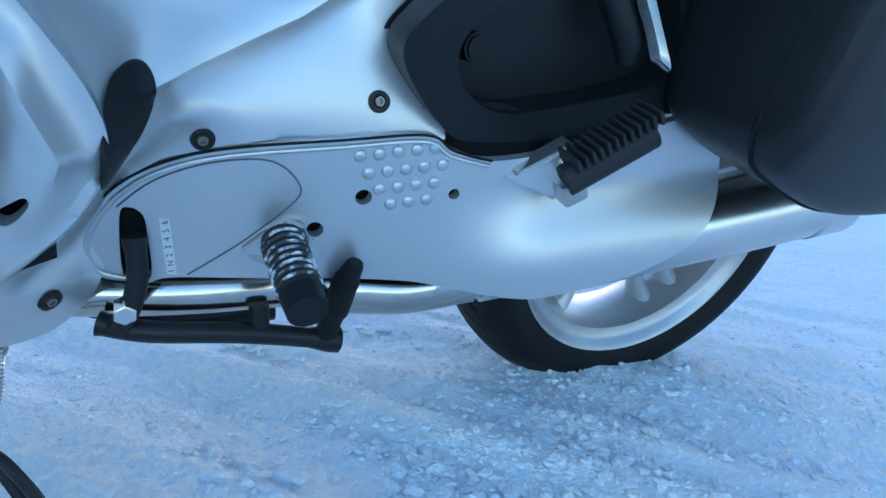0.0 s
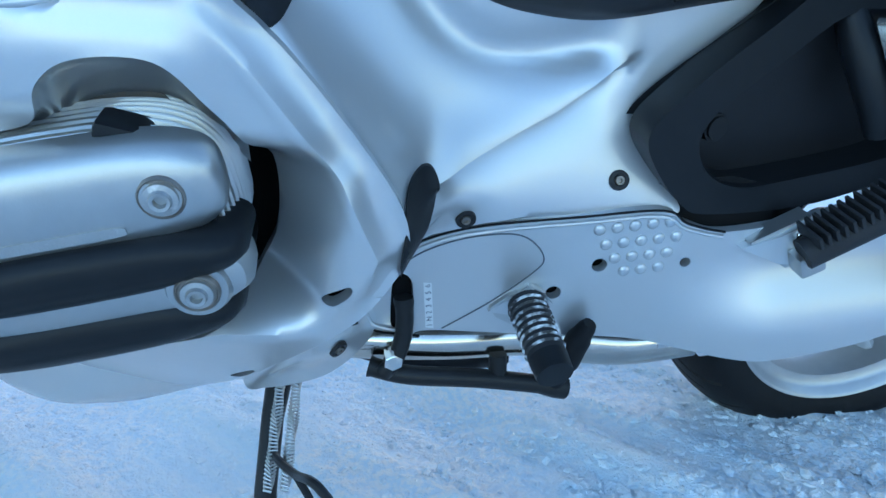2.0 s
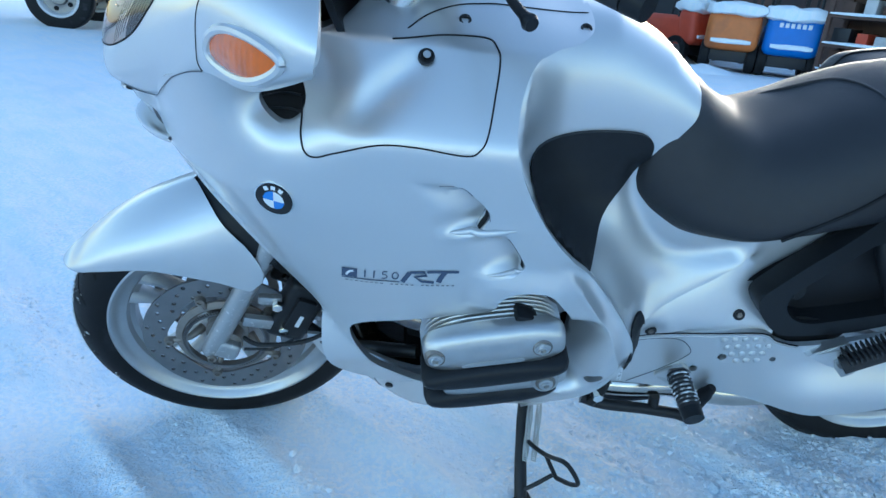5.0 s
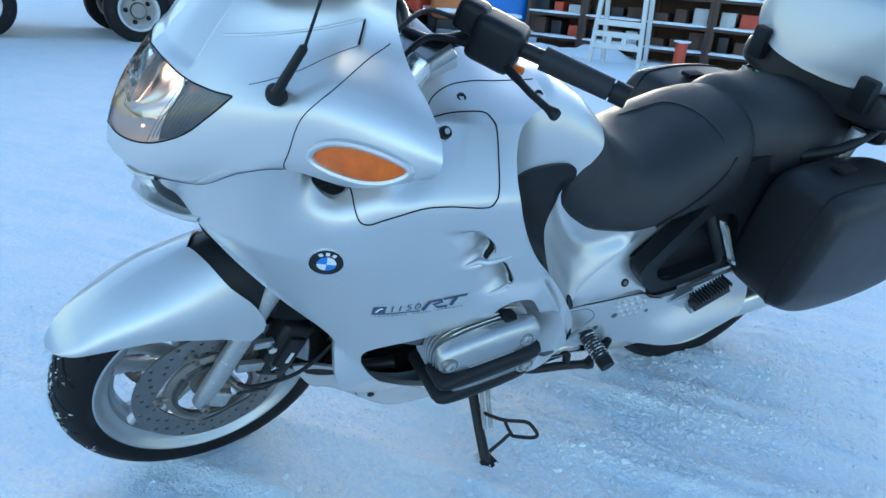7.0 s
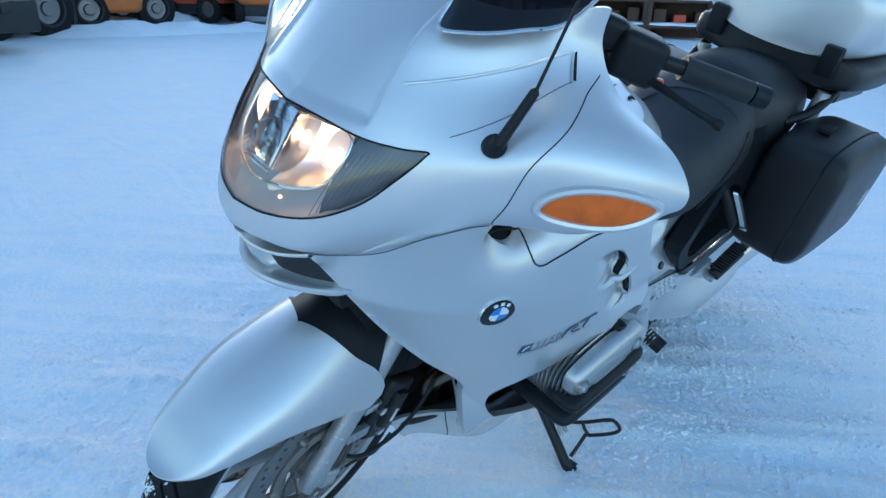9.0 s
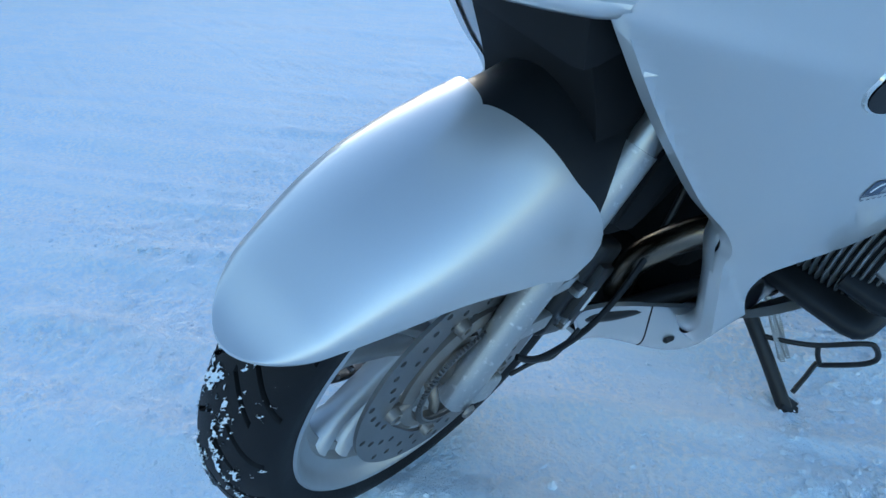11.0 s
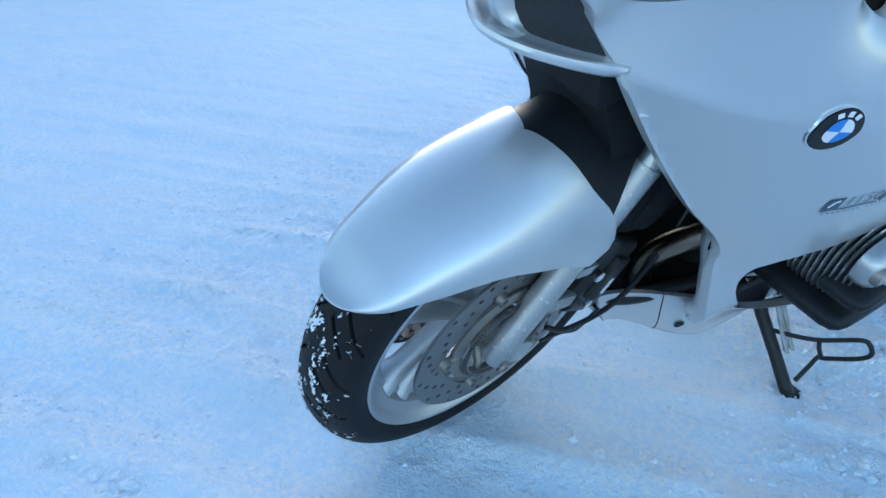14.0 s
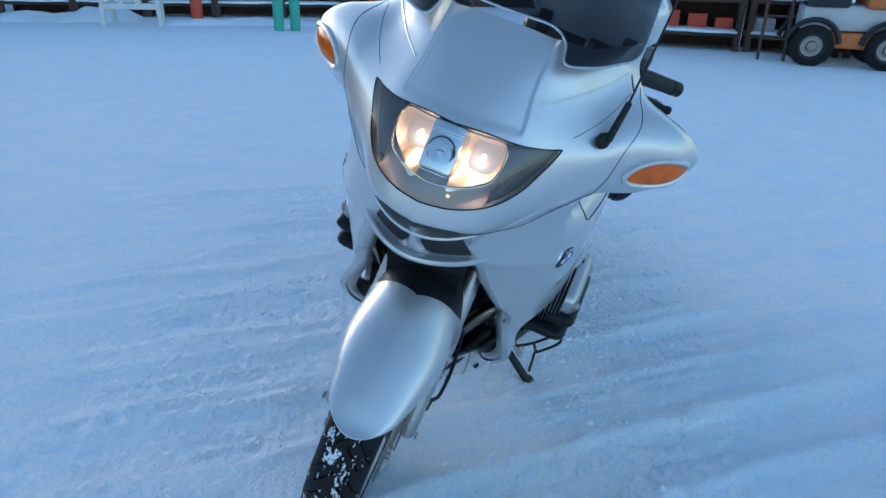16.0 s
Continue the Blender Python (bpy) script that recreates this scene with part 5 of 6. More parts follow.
def wheel(name, M, R, half, crown, rim_half, discs, snow):
    hub = part(name, shift(lathe([(-0.095, 0.0), (-0.095, 0.026), (-0.092, 0.0325), (-0.062, 0.0335), (-0.060, 0.042), (-0.052, 0.043), (-0.050, 0.036), (-0.03, 0.042), (0.03, 0.042), (0.050, 0.036), (0.052, 0.043), (0.060, 0.042), (0.062, 0.0335), (0.092, 0.0325), (0.095, 0.026), (0.095, 0.0)], 36), M), DARKSTEEL, bike)
    prof = tyre_profile(R, half, crown, 0.2245)
    part("tyre", shift(tyre_mesh(prof, half, 46), M), RUBBER, hub, "black tyre with diagonal tread grooves", 30)
    if snow:
        tagged(part("packed_snow", shift(packed_snow(prof, half, *snow), M), SNOW, hub, "white snow stuck to the tread", 60), kind="stuff")
    h = rim_half
    part("rim", shift(lathe([(-h - 0.001, 0.2280), (-h - 0.003, 0.2245), (-h, 0.2190), (-h + 0.010, 0.2145), (-h + 0.016, 0.2065), (-h + 0.020, 0.1965), (-h + 0.032, 0.1915), (-0.014, 0.1825), (0.014, 0.1825), (h - 0.032, 0.1915), (h - 0.020, 0.1965), (h - 0.016, 0.2065), (h - 0.010, 0.2145), (h, 0.2190), (h + 0.003, 0.2245), (h + 0.001, 0.2280)], 120), M), RIMALLOY, hub)
    for k in range(5):
        for off in (-0.15, 0.15):
            a = 2 * math.pi * k / 5 + 0.35
            p0 = Vector((0.036 * math.cos(a + off * 2.6), 0, 0.036 * math.sin(a + off * 2.6)))
            p1 = Vector((0.194 * math.cos(a + off), 0, 0.194 * math.sin(a + off)))
            arm = tube([p0, p0.lerp(p1, 0.3), p0.lerp(p1, 0.75), p1], [0.017, 0.0125, 0.0125, 0.020], 12)
            part("spoke", shift(arm, M @ Matrix.Diagonal((1, 1.5, 1, 1))), WHEELPAINT, hub)
    for s in discs:
        y = s * 0.070
        spots = []
        for k in range(28):
            for j, r in enumerate((0.121, 0.1305, 0.141, 0.151)):
                if (k + j) % 2 == 0:
                    a = 2 * math.pi * (k + 0.35 * j) / 28
                    spots.append((r * math.cos(a), r * math.sin(a), 0.0043))
        wave = [((0.110 + 0.005 * math.cos(5 * (a - 0.9))) * math.cos(a), (0.110 + 0.005 * math.cos(5 * (a - 0.9))) * math.sin(a)) for a in np.linspace(0, 2 * math.pi, 80, False)]
        part("brake_disc", shift(sheet(circle(0, 0, 0.16, 110), lambda u, v: (u, y, v), 0.012, [wave] + holes_at(spots, 9), 0.005, (0, -s, 0)), M), STEEL, hub, "drilled steel brake disc", 30)
        teeth = []
        for a in np.linspace(0, 2 * math.pi, 192, False):
            teeth.append(a)
        ringb = bmesh.new()
        for k, a in enumerate(teeth):
            if k % 2 == 0:
                block((0.0075, 0.004, 0.0018), ((0.079) * math.cos(a), y + s * 0.012, 0.079 * math.sin(a)), (0, -math.degrees(a), 0), 0, ringb)
        join(ringb, lathe([(y + s * 0.010, 0.0745), (y + s * 0.014, 0.0745), (y + s * 0.014, 0.077), (y + s * 0.010, 0.077)], 72, True))
        part("sensor_ring", shift(ringb, M), STEEL, hub)
        carrier = lathe([(y - s * 0.005, 0.080), (y + s * 0.003, 0.081), (y + s * 0.006, 0.085), (y + s * 0.004, 0.092), (y + s * 0.001, 0.098), (y - s * 0.005, 0.098)], 72, True)
        part("disc_carrier", shift(carrier, M), DARKSTEEL, hub)
        for k in range(5):
            a = 2 * math.pi * k / 5 + 0.9
            arm = tube([(0.050 * math.cos(a), y - s * 0.03, 0.050 * math.sin(a)), (0.072 * math.cos(a), y - s * 0.006, 0.072 * math.sin(a)), (0.090 * math.cos(a), y, 0.090 * math.sin(a)), (0.116 * math.cos(a), y, 0.116 * math.sin(a))], [0.010, 0.007, 0.0065, 0.0075], 10)
            part("carrier_arm", shift(arm, M), DARKSTEEL, hub)
        for k in range(5):
            a = 2 * math.pi * k / 5 + 0.9
            part("disc_bobbin", shift(lathe([(y + s * 0.004, 0.0), (y + s * 0.004, 0.004), (y + s * 0.010, 0.0045), (y + s * 0.010, 0.0085), (y, 0.011)], 18), M @ Matrix.Translation((0.111 * math.cos(a), 0, 0.111 * math.sin(a)))), DARKSTEEL, hub)
    return hub


FW = STEER @ Matrix.Translation((0.012, 0, 0.3055)) @ Matrix.Rotation(radians(12), 4, "Y")
wheel("front_wheel", FW, 0.297, 0.0555, 0.038, 0.050, (-1, 1), (0.15, 0.45))
wheel("rear_wheel", Matrix.Translation((1.522, 0, 0.325)) @ Matrix.Scale(1.045, 4), 0.312, 0.082, 0.046, 0.070, (), None)

# fork, fender, caliper
for s in SIDES:
    leg = tube([STEER @ Vector(p) for p in ((-0.022, s * 0.092, 0.281), (-0.018, s * 0.092, 0.288), (0.0, s * 0.092, 0.328), (0.06, s * 0.092, 0.458), (0.132, s * 0.092, 0.615))], [0.013, 0.0195, 0.0205, 0.021, 0.021], 20)
    fork = part("fork_leg", leg, SALTED, bike)
    lug = block((0.045, 0.026, 0.042), (0.016, s * 0.100, 0.302), (0, 25, 0), bevel=0.009, seg=3)
    part("axle_clamp", shift(lug, STEER), SALTED, fork)
    part("axle_end", shift(disc(0.021, 0.04, (0.0, s * 0.085, 0.312), (0, s, 0), 24, 0.003), STEER), DARKSTEEL, fork)
    part("fork_tube", tube([STEER @ Vector((0.128, s * 0.092, 0.605)), STEER @ Vector((0.278, s * 0.092, 0.93))], 0.019, 14), ALLOY, bike)
    arm = block((0.060, 0.016, 0.026), (0.080, s * 0.098, 0.375), (0, 12, 0), bevel=0.006)
    part("caliper_arm", shift(block((0.045, 0.016, 0.020), (0.104, s * 0.098, 0.435), (0, 5, 0), bevel=0.006, bm=arm), STEER), SALTED, fork)
    cal = block((0.076, 0.055, 0.148), (0.154, s * 0.080, 0.398), (0, 24, 0), bevel=0.014, seg=3)
    cp = part("brake_caliper", shift(block((0.04, 0.02, 0.10), (0.156, s * 0.108, 0.395), (0, 24, 0), bevel=0.008, bm=cal), STEER), DARK, bike, "black brake caliper")
    part("caliper_mark", shift(block((0.008, 0.0015, 0.030), (0.158, s * 0.1185, 0.392), (0, 24, 0), bevel=0), STEER), WHITEPAINT, cp)
    for q in ((0.118, 0.43), (0.128, 0.365)):
        part("caliper_bolt", shift(disc(0.010, 0.014, (q[0], s * 0.113, q[1]), (0, s, 0), 6, 0.001), STEER), CHROME, cp)
    for q, r in (((-0.014, 0.288), 0.0095), ((0.026, 0.294), 0.0115)):
        pin = lathe([(-0.008, 0.0), (-0.001, 0.0), (-0.001, r * 0.45), (0.004, r * 0.5), (0.004, r * 0.85), (0.0, r)], 20)
        part("axle_pin", shift(pin, STEER @ Matrix.Translation((q[0], s * (0.114 if r < 0.01 else 0.106), q[1])) @ Matrix.Diagonal((1, s, 1, 1))), DARKSTEEL, fork)


REAR = spline([(0.0, -0.024), (0.30, -0.002), (0.60, 0.030), (0.78, 0.074), (0.90, 0.096), (0.96, 0.094), (1.0, 0.072)], 8, False)


def fender_at(u, v):
    """u: round the section, -1..1; v: place along the bike."""
    low = float(np.interp(v, FLOW[:, 0], FLOW[:, 1]))
    q = min(1.0, max(0.0, (v + 0.275) / 0.055))
    nosed = math.sqrt(1 - (1 - q) ** 2)
    top = low + (float(np.interp(v, FTOP[:, 0], FTOP[:, 1])) - low) * nosed
    w = float(np.interp(v, FWID[:, 0], FWID[:, 1])) * nosed
    a = u * math.pi / 2
    y = w * math.copysign(abs(math.sin(a)) ** 1.25, a)
    return STEER @ Vector((v, y, low + (top - low) * max(0.0, math.cos(a)) ** 0.76))


FTOP = spline([(-0.28, 0.462), (-0.26, 0.474), (-0.22, 0.515), (-0.16, 0.567), (-0.08, 0.616), (0.0, 0.654), (0.08, 0.682), (0.16, 0.704)], 8, False)
FWID = spline([(-0.28, 0.050), (-0.25, 0.060), (-0.19, 0.082), (-0.12, 0.101), (-0.04, 0.111), (0.04, 0.113), (0.09, 0.119), (0.16, 0.122)], 8, False)
FLOW = spline([(-0.28, 0.462), (-0.26, 0.470), (-0.19, 0.495), (-0.10, 0.515), (0.0, 0.496), (0.05, 0.478), (0.09, 0.470), (0.16, 0.466)], 8, False)
edge_rear = [(u, float(np.interp(abs(u), REAR[:, 0], REAR[:, 1]))) for u in np.linspace(-1, 1, 49)]
def fender_rows(narrow, drop):
    rows = []
    for q in np.linspace(0.004, 1, 60):
        rows.append([STEER @ (Matrix.Diagonal((1, narrow, 1)) @ (UNSTEER @ fender_at(u, -0.275 + (v + 0.275) * q**1.9)) - Vector((0, 0, drop))) for u, v in edge_rear])
    return rows


UNSTEER = STEER.inverted()
shell = loft(fender_rows(1.0, 0.0), False, False)
bmesh.ops.reverse_faces(shell, faces=shell.faces)
outer, inner = fender_rows(1.0, 0.0), fender_rows(0.965, 0.004)
join(shell, loft(inner, False, False))
loop_out = [r[0] for r in outer[::-1]] + [r[-1] for r in outer]
loop_in = [r[0] for r in inner[::-1]] + [r[-1] for r in inner]
join(shell, loft([loop_out, loop_in], False, False))
join(shell, loft([outer[-1], inner[-1]], False, False))
fend = part("front_fender", shell, SILVER, bike)
edge_inner = [(u, 0.112 + 0.03 * math.cos(u * math.pi / 2)) for u in np.linspace(0.86, -0.86, 33)]
INNERF = [(u, v - 0.03) for u, v in edge_rear if abs(u) <= 0.86] + edge_inner
part("inner_fender", sheet(INNERF, lambda u, v: STEER @ (Matrix.Diagonal((1, 0.95, 1)) @ (UNSTEER @ fender_at(u, v)) - Vector((0, 0, 0.007))), 0.03, (), 0.004), BLACK, fend)

# hoses and cables
part("brake_hose", tube(spline([STEER @ Vector((0.05, -0.112, 0.345)), (0.10, -0.125, 0.335), (0.20, -0.12, 0.355), (0.29, -0.10, 0.44), (0.33, -0.08, 0.56), (0.33, -0.07, 0.70)], 8, False), 0.0045, 8), DARK, bike)
part("sensor_wire", tube(spline([STEER @ Vector((0.05, -0.115, 0.315)), STEER @ Vector((0.09, -0.12, 0.318)), (0.12, -0.125, 0.325), (0.16, -0.12, 0.35)], 6, False), 0.003, 6), DARK, bike)

# ---- rear: carrier loop, silencer, cases ----
LOOP = spline([(1.25, 0.85), (1.165, 0.765), (1.105, 0.705), (1.045, 0.655), (1.0, 0.612), (0.984, 0.582), (1.001, 0.550), (1.04, 0.512), (1.078, 0.497), (1.194, 0.507), (1.305, 0.543), (1.43, 0.56), (1.5, 0.65), (1.48, 0.78), (1.37, 0.86)], 6)
LOOPHOLE = spline([(1.18, 0.71), (1.11, 0.66), (1.052, 0.61), (1.042, 0.575), (1.063, 0.545), (1.097, 0.530), (1.144, 0.533), (1.27, 0.567), (1.30, 0.60), (1.27, 0.70)], 6)
for side in SIDES:
    loop = part("carrier_loop", sheet(LOOP, lambda u, v: (u + 0.008, side * (0.205 - 0.15 * max(0, v - 0.62) + 0.008 * math.sin(u * 9)), v), 0.02, [LOOPHOLE], 0.045, (0, -side, 0)), BLACK, bike, "black plastic case carrier frame")
    part("loop_backing", sheet(LOOP * 0.97 + (0.036, 0.018), lambda u, v: (u, side * 0.155, v), 0.05, (), 0), CASEBLACK, loop)
    blade = [[(x0 + dx, side * (y0 + dy + 0.35 * dx), z0 + dz) for dx, dy, dz in ((-w * 0.66, 0.0, 0.002), (-w * 0.4, 0.010, 0.003), (w * 0.4, 0.010, -0.003), (w * 0.66, 0.0, -0.002))] for x0, y0, z0, w in spline([(1.205, 0.200, 0.706, 0.011), (1.208, 0.206, 0.698, 0.018), (1.219, 0.222, 0.669, 0.017), (1.236, 0.240, 0.632, 0.0155), (1.245, 0.248, 0.612, 0.016), (1.248, 0.246, 0.606, 0.012)], 4, False)]
    part("case_latch", loft(blade), BRUSHED, loop, "chrome latch")
    part("latch_surround", tube([(1.186, side * 0.165, 0.714), (1.199, side * 0.192, 0.674), (1.224, side * 0.222, 0.618), (1.229, side * 0.222, 0.600)], [0.014, 0.018, 0.016, 0.011], 12), BLACK, loop)
    part("loop_lock", disc(0.015, 0.03, (1.075, side * 0.172, 0.585), (0.2, side, 0.1), 20, 0.003), DARK, loop)
muff = part("silencer", tube([(1.10, -0.160, 0.300), (1.17, -0.165, 0.312), (1.20, -0.168, 0.322), (1.27, -0.175, 0.350), (1.55, -0.188, 0.420), (1.635, -0.19, 0.441), (1.637, -0.19, 0.4415), (1.692, -0.19, 0.452), (1.696, -0.19, 0.453)], [0.027, 0.029, 0.040, 0.053, 0.057, 0.058, 0.0605, 0.0605, 0.052], 36), BRUSHED, bike, "polished steel silencer")
part("pipe_clamp", tube([(1.158, -0.164, 0.309), (1.178, -0.166, 0.315)], [0.033, 0.034], 24), CHROME, muff)
part("exhaust_pipe", tube(spline([(0.60, -0.10, 0.275), (0.80, -0.145, 0.290), (0.93, -0.150, 0.298), (1.00, -0.150, 0.290), (1.07, -0.155, 0.288), (1.15, -0.163, 0.306)], 8, False), [0.026] * 17 + [0.027] * 8 + [0.030] * 8 + [0.030] * 8, 20), PIPE, bike, "heat-blued exhaust pipe")
for s in SIDES:
    def case_ring(x, low, top, k):
        pts = []
        for p in ring(x, 0.112 * k, top, low, 5.0, 48):
            cut = max(0.0, abs(p[1]) / 0.112 - 0.55) * max(0.0, 0.60 - p[2]) * 0.5
            pts.append((x + 0.05 * (p[2] - 0.68), s * (0.292 + (1 - k) * 0.04) + p[1] - s * cut * (1 if p[1] * s > 0 else 0), p[2]))
        return pts
    st = spline([(1.305, 0.60, 0.81, 0.80), (1.312, 0.565, 0.84, 0.90), (1.34, 0.535, 0.865, 0.97), (1.46, 0.497, 0.885, 1.0), (1.60, 0.505, 0.885, 1.0), (1.70, 0.54, 0.865, 0.96), (1.745, 0.58, 0.835, 0.88), (1.755, 0.62, 0.80, 0.78)], 5, False)
    case = part("side_case", loft([case_ring(*q) for q in st]), CASEBLACK, bike, "black plastic side case", 50)
    joint = []
    for q in st[3:-3]:
        joint.append(Vector(case_ring(*q)[13 if s < 0 else 11]))
    for q in st[3:-3][::-1]:
        joint.append(Vector(case_ring(*q)[35 if s < 0 else 37]))
    part("case_joint", tube(joint + joint[:1], 0.003, 6), PIT, case)
    part("case_handle", block((0.07, 0.035, 0.012), (1.44, s * 0.27, 0.887), (0, 0, 8), bevel=0.004), PIT, case)
    part("case_badge", block((0.035, 0.004, 0.05), (1.655, s * 0.402, 0.70), (0, 20, 0), bevel=0.001), SALTED, case)


def top_ring(x, k, top, low, flat):
    return [(x + 0.05 * (1 - abs(p[1]) / 0.3) * -0.6, p[1], p[2]) for p in ring(x, 0.265 * k, top, low, flat)]


base = part("top_case", loft([top_ring(x, k, 1.045, 0.995 - 0.050 * k, 4.0) for x, k in spline([(1.555, 0.80), (1.575, 0.93), (1.66, 1.0), (1.85, 1.0), (1.97, 0.92), (2.00, 0.78)], 4, False)]), CASEBLACK, bike, "black top case base")
part("case_lid", loft([top_ring(x, k, 1.09 + 0.17 * k, 1.022, 3.2) for x, k in spline([(1.540, 0.72), (1.565, 0.92), (1.66, 1.0), (1.85, 1.0), (1.98, 0.92), (2.01, 0.74)], 4, False)]), SILVER, base, "silver top case lid")
part("case_well", loft([ring(x, 0.20 * k, 0.96, 0.885, 4.5) for x, k in ((1.675, 0.93), (1.685, 1.0), (1.95, 1.0), (1.96, 0.94))]), CASEBLACK, base)
for y in (-0.17, 0.17):
    part("lid_hinge", block((0.035, 0.05, 0.085), (1.530, y, 1.030), (0, -8, 0), bevel=0.008), BLACK, base)
part("case_rack", block((0.36, 0.20, 0.035), (1.72, 0, 0.935), bevel=0.01), DARK, bike)

# ---- stand, pegs, levers ----
stand = part("side_stand", tube([(0.648, -0.10, 0.275), (0.645, -0.135, 0.240), (0.636, -0.178, 0.204), (0.630, -0.245, 0.158), (0.630, -0.310, 0.106)], [0.017, 0.016, 0.013, 0.0125, 0.013], 14), DARK, bike, "black steel side stand")
part("stand_foot", block((0.040, 0.074, 0.013), (0.643, -0.330, 0.104), (16, 0, 28), bevel=0.004), DARK, stand)
part("stand_lever", tube(spline([(0.634, -0.205, 0.188), (0.644, -0.244, 0.206), (0.663, -0.283, 0.226), (0.676, -0.330, 0.272), (0.688, -0.345, 0.272), (0.706, -0.357, 0.246), (0.702, -0.345, 0.222), (0.690, -0.305, 0.183), (0.684, -0.297, 0.182), (0.660, -0.300, 0.162), (0.633, -0.303, 0.140)], 5, False), 0.0046, 8), DARK, stand)
part("stand_brace", tube([(0.663, -0.283, 0.226), (0.675, -0.290, 0.203), (0.688, -0.301, 0.182)], 0.0044, 8), DARK, stand)
for off in (-0.012, 0.014):
    coil = [(0.655 + off * 0.7 - 0.00010 * k + 0.0058 * math.cos(k * 1.6), -0.165 - 0.00072 * k + 0.0058 * math.sin(k * 1.6), 0.262 - 0.00066 * k) for k in range(130)]
    part("stand_spring", tube(coil, 0.0015, 6), ALLOY, stand)


def bar_between(a, b, r0, r1, n=14):
    return tube([a, b], [r0, r1], n)


WORNRIB = shader("worn_rib", (0.035, 0.035, 0.037), 0.6, 0, 0.2, 500, second=(0.75, 0.77, 0.80), spots=0.46)
BASE, TIP = Vector((0.905, -0.205, 0.386)), Vector((0.910, -0.279, 0.371))
peg = part("rider_peg", bar_between(BASE, TIP, 0.020, 0.020, 18), PEGRUBBER, bike, "worn black rubber footpeg with pale ribs")
axis = (TIP - BASE).normalized()
for k in range(8):
    c = BASE + axis * (0.008 + 0.0085 * k)
    part("peg_rib", tube([c - axis * 0.0018, c, c + axis * 0.0018], [0.0205, 0.0222, 0.0205], 18), WORNRIB, peg)
part("peg_cap", bar_between(TIP, TIP + axis * 0.022, 0.0205, 0.019, 18), BLACK, peg)
hang = sheet(spline([(0.872, 0.366), (0.915, 0.400), (0.932, 0.385), (0.928, 0.352), (0.898, 0.348)], 2), lambda u, v: (u, -plate_depth(u, v) - 0.006 - 0.25 * max(0, u - 0.89), v), 0.02, (), 0.012, (0, 1, 0))
part("peg_bracket", hang, ALLOY, bike)
P2, T2 = Vector((1.170, -0.260, 0.483)), Vector((1.248, -0.268, 0.546))
peg2 = part("pillion_peg", bar_between(P2, T2, 0.017, 0.019, 12), PEGRUBBER, bike, "folded black rubber pillion peg")
ax2 = (T2 - P2).normalized()
for k in range(12):
    c = P2 + ax2 * (0.012 + 0.0085 * k)
    part("peg_rib", block((0.0038, 0.038, 0.015), c + Vector((-0.012, 0, 0.016)), (0, -34.5, 0), bevel=0.001), PEGRUBBER, peg2)
brk = sheet([(1.136, 0.474), (1.186, 0.514), (1.193, 0.500), (1.200, 0.462), (1.184, 0.448)], lambda u, v: (u, -0.222 - 0.18 * max(0.0, u - 1.13), v), 0.02, (), 0.02, (0, 1, 0))
pb = part("pillion_bracket", brk, ALLOY, bike)
part("bracket_joint", block((0.028, 0.024, 0.026), (1.188, -0.250, 0.470), (0, -30, 0), bevel=0.004), ALLOY, pb)
part("bracket_bolt", disc(0.006, 0.008, (1.178, -0.238, 0.493), (0, -1, 0), 12, 0.001), CHROME, pb)

lever = part("gear_lever", tube(spline([(0.776, -0.178, 0.375), (0.779, -0.186, 0.335), (0.772, -0.190, 0.300), (0.76, -0.190, 0.278)], 5, False), [0.011, 0.0115] + [0.010] * 14, 12), DARK, bike, "black gear lever")
part("lever_bar", tube(spline([(0.745, -0.175, 0.276), (0.79, -0.188, 0.272), (0.88, -0.192, 0.266), (0.985, -0.192, 0.248)], 5, False), [0.013] + [0.0115] * 13 + [0.015] * 2, 12), DARK, lever)
part("toe_piece", tube(spline([(0.968, -0.196, 0.262), (0.972, -0.205, 0.30), (0.974, -0.212, 0.335), (0.980, -0.218, 0.366)], 5, False), [0.012] * 5 + [0.0145] * 7 + [0.012, 0.011, 0.010, 0.008], 12), RUBBER, lever)
part("lever_link", tube([(0.895, -0.182, 0.295), (0.897, -0.188, 0.268)], 0.011, 10), DARK, lever)
part("pivot_bolt", disc(0.011, 0.02, (0.768, -0.194, 0.303), (0, -1, 0), 6, 0.001), CHROME, lever)
part("centre_stand", tube(spline([(0.74, -0.13, 0.27), (0.82, -0.145, 0.255), (0.92, -0.14, 0.262)], 6, False), 0.016, 12), DARK, bike)

# ---- handlebar ----
bar = part("handlebar", tube(spline([(0.36, 0.0, 1.06), (0.38, -0.08, 1.075), (0.415, -0.16, 1.12), (0.47, -0.235, 1.122), (0.575, -0.345, 1.105)], 6, False), 0.0125, 12), DARK, bike, "black handlebar with switches")
g0, g1 = Vector((0.482, -0.245, 1.120)), Vector((0.581, -0.352, 1.104))
part("grip", bar_between(g0, g0.lerp(g1, 0.8), 0.0195, 0.018, 18), PEGRUBBER, bar)
part("bar_weight", bar_between(g0.lerp(g1, 0.82), g1, 0.0185, 0.0180, 18), BLACK, bar)
sw = block((0.085, 0.075, 0.075), (0.430, -0.185, 1.122), (0, 10, -44), bevel=0.018, seg=3)
part("switch_box", block((0.05, 0.05, 0.05), (0.395, -0.150, 1.148), (0, 10, -44), bevel=0.014, seg=3, bm=sw), BLACK, bar)
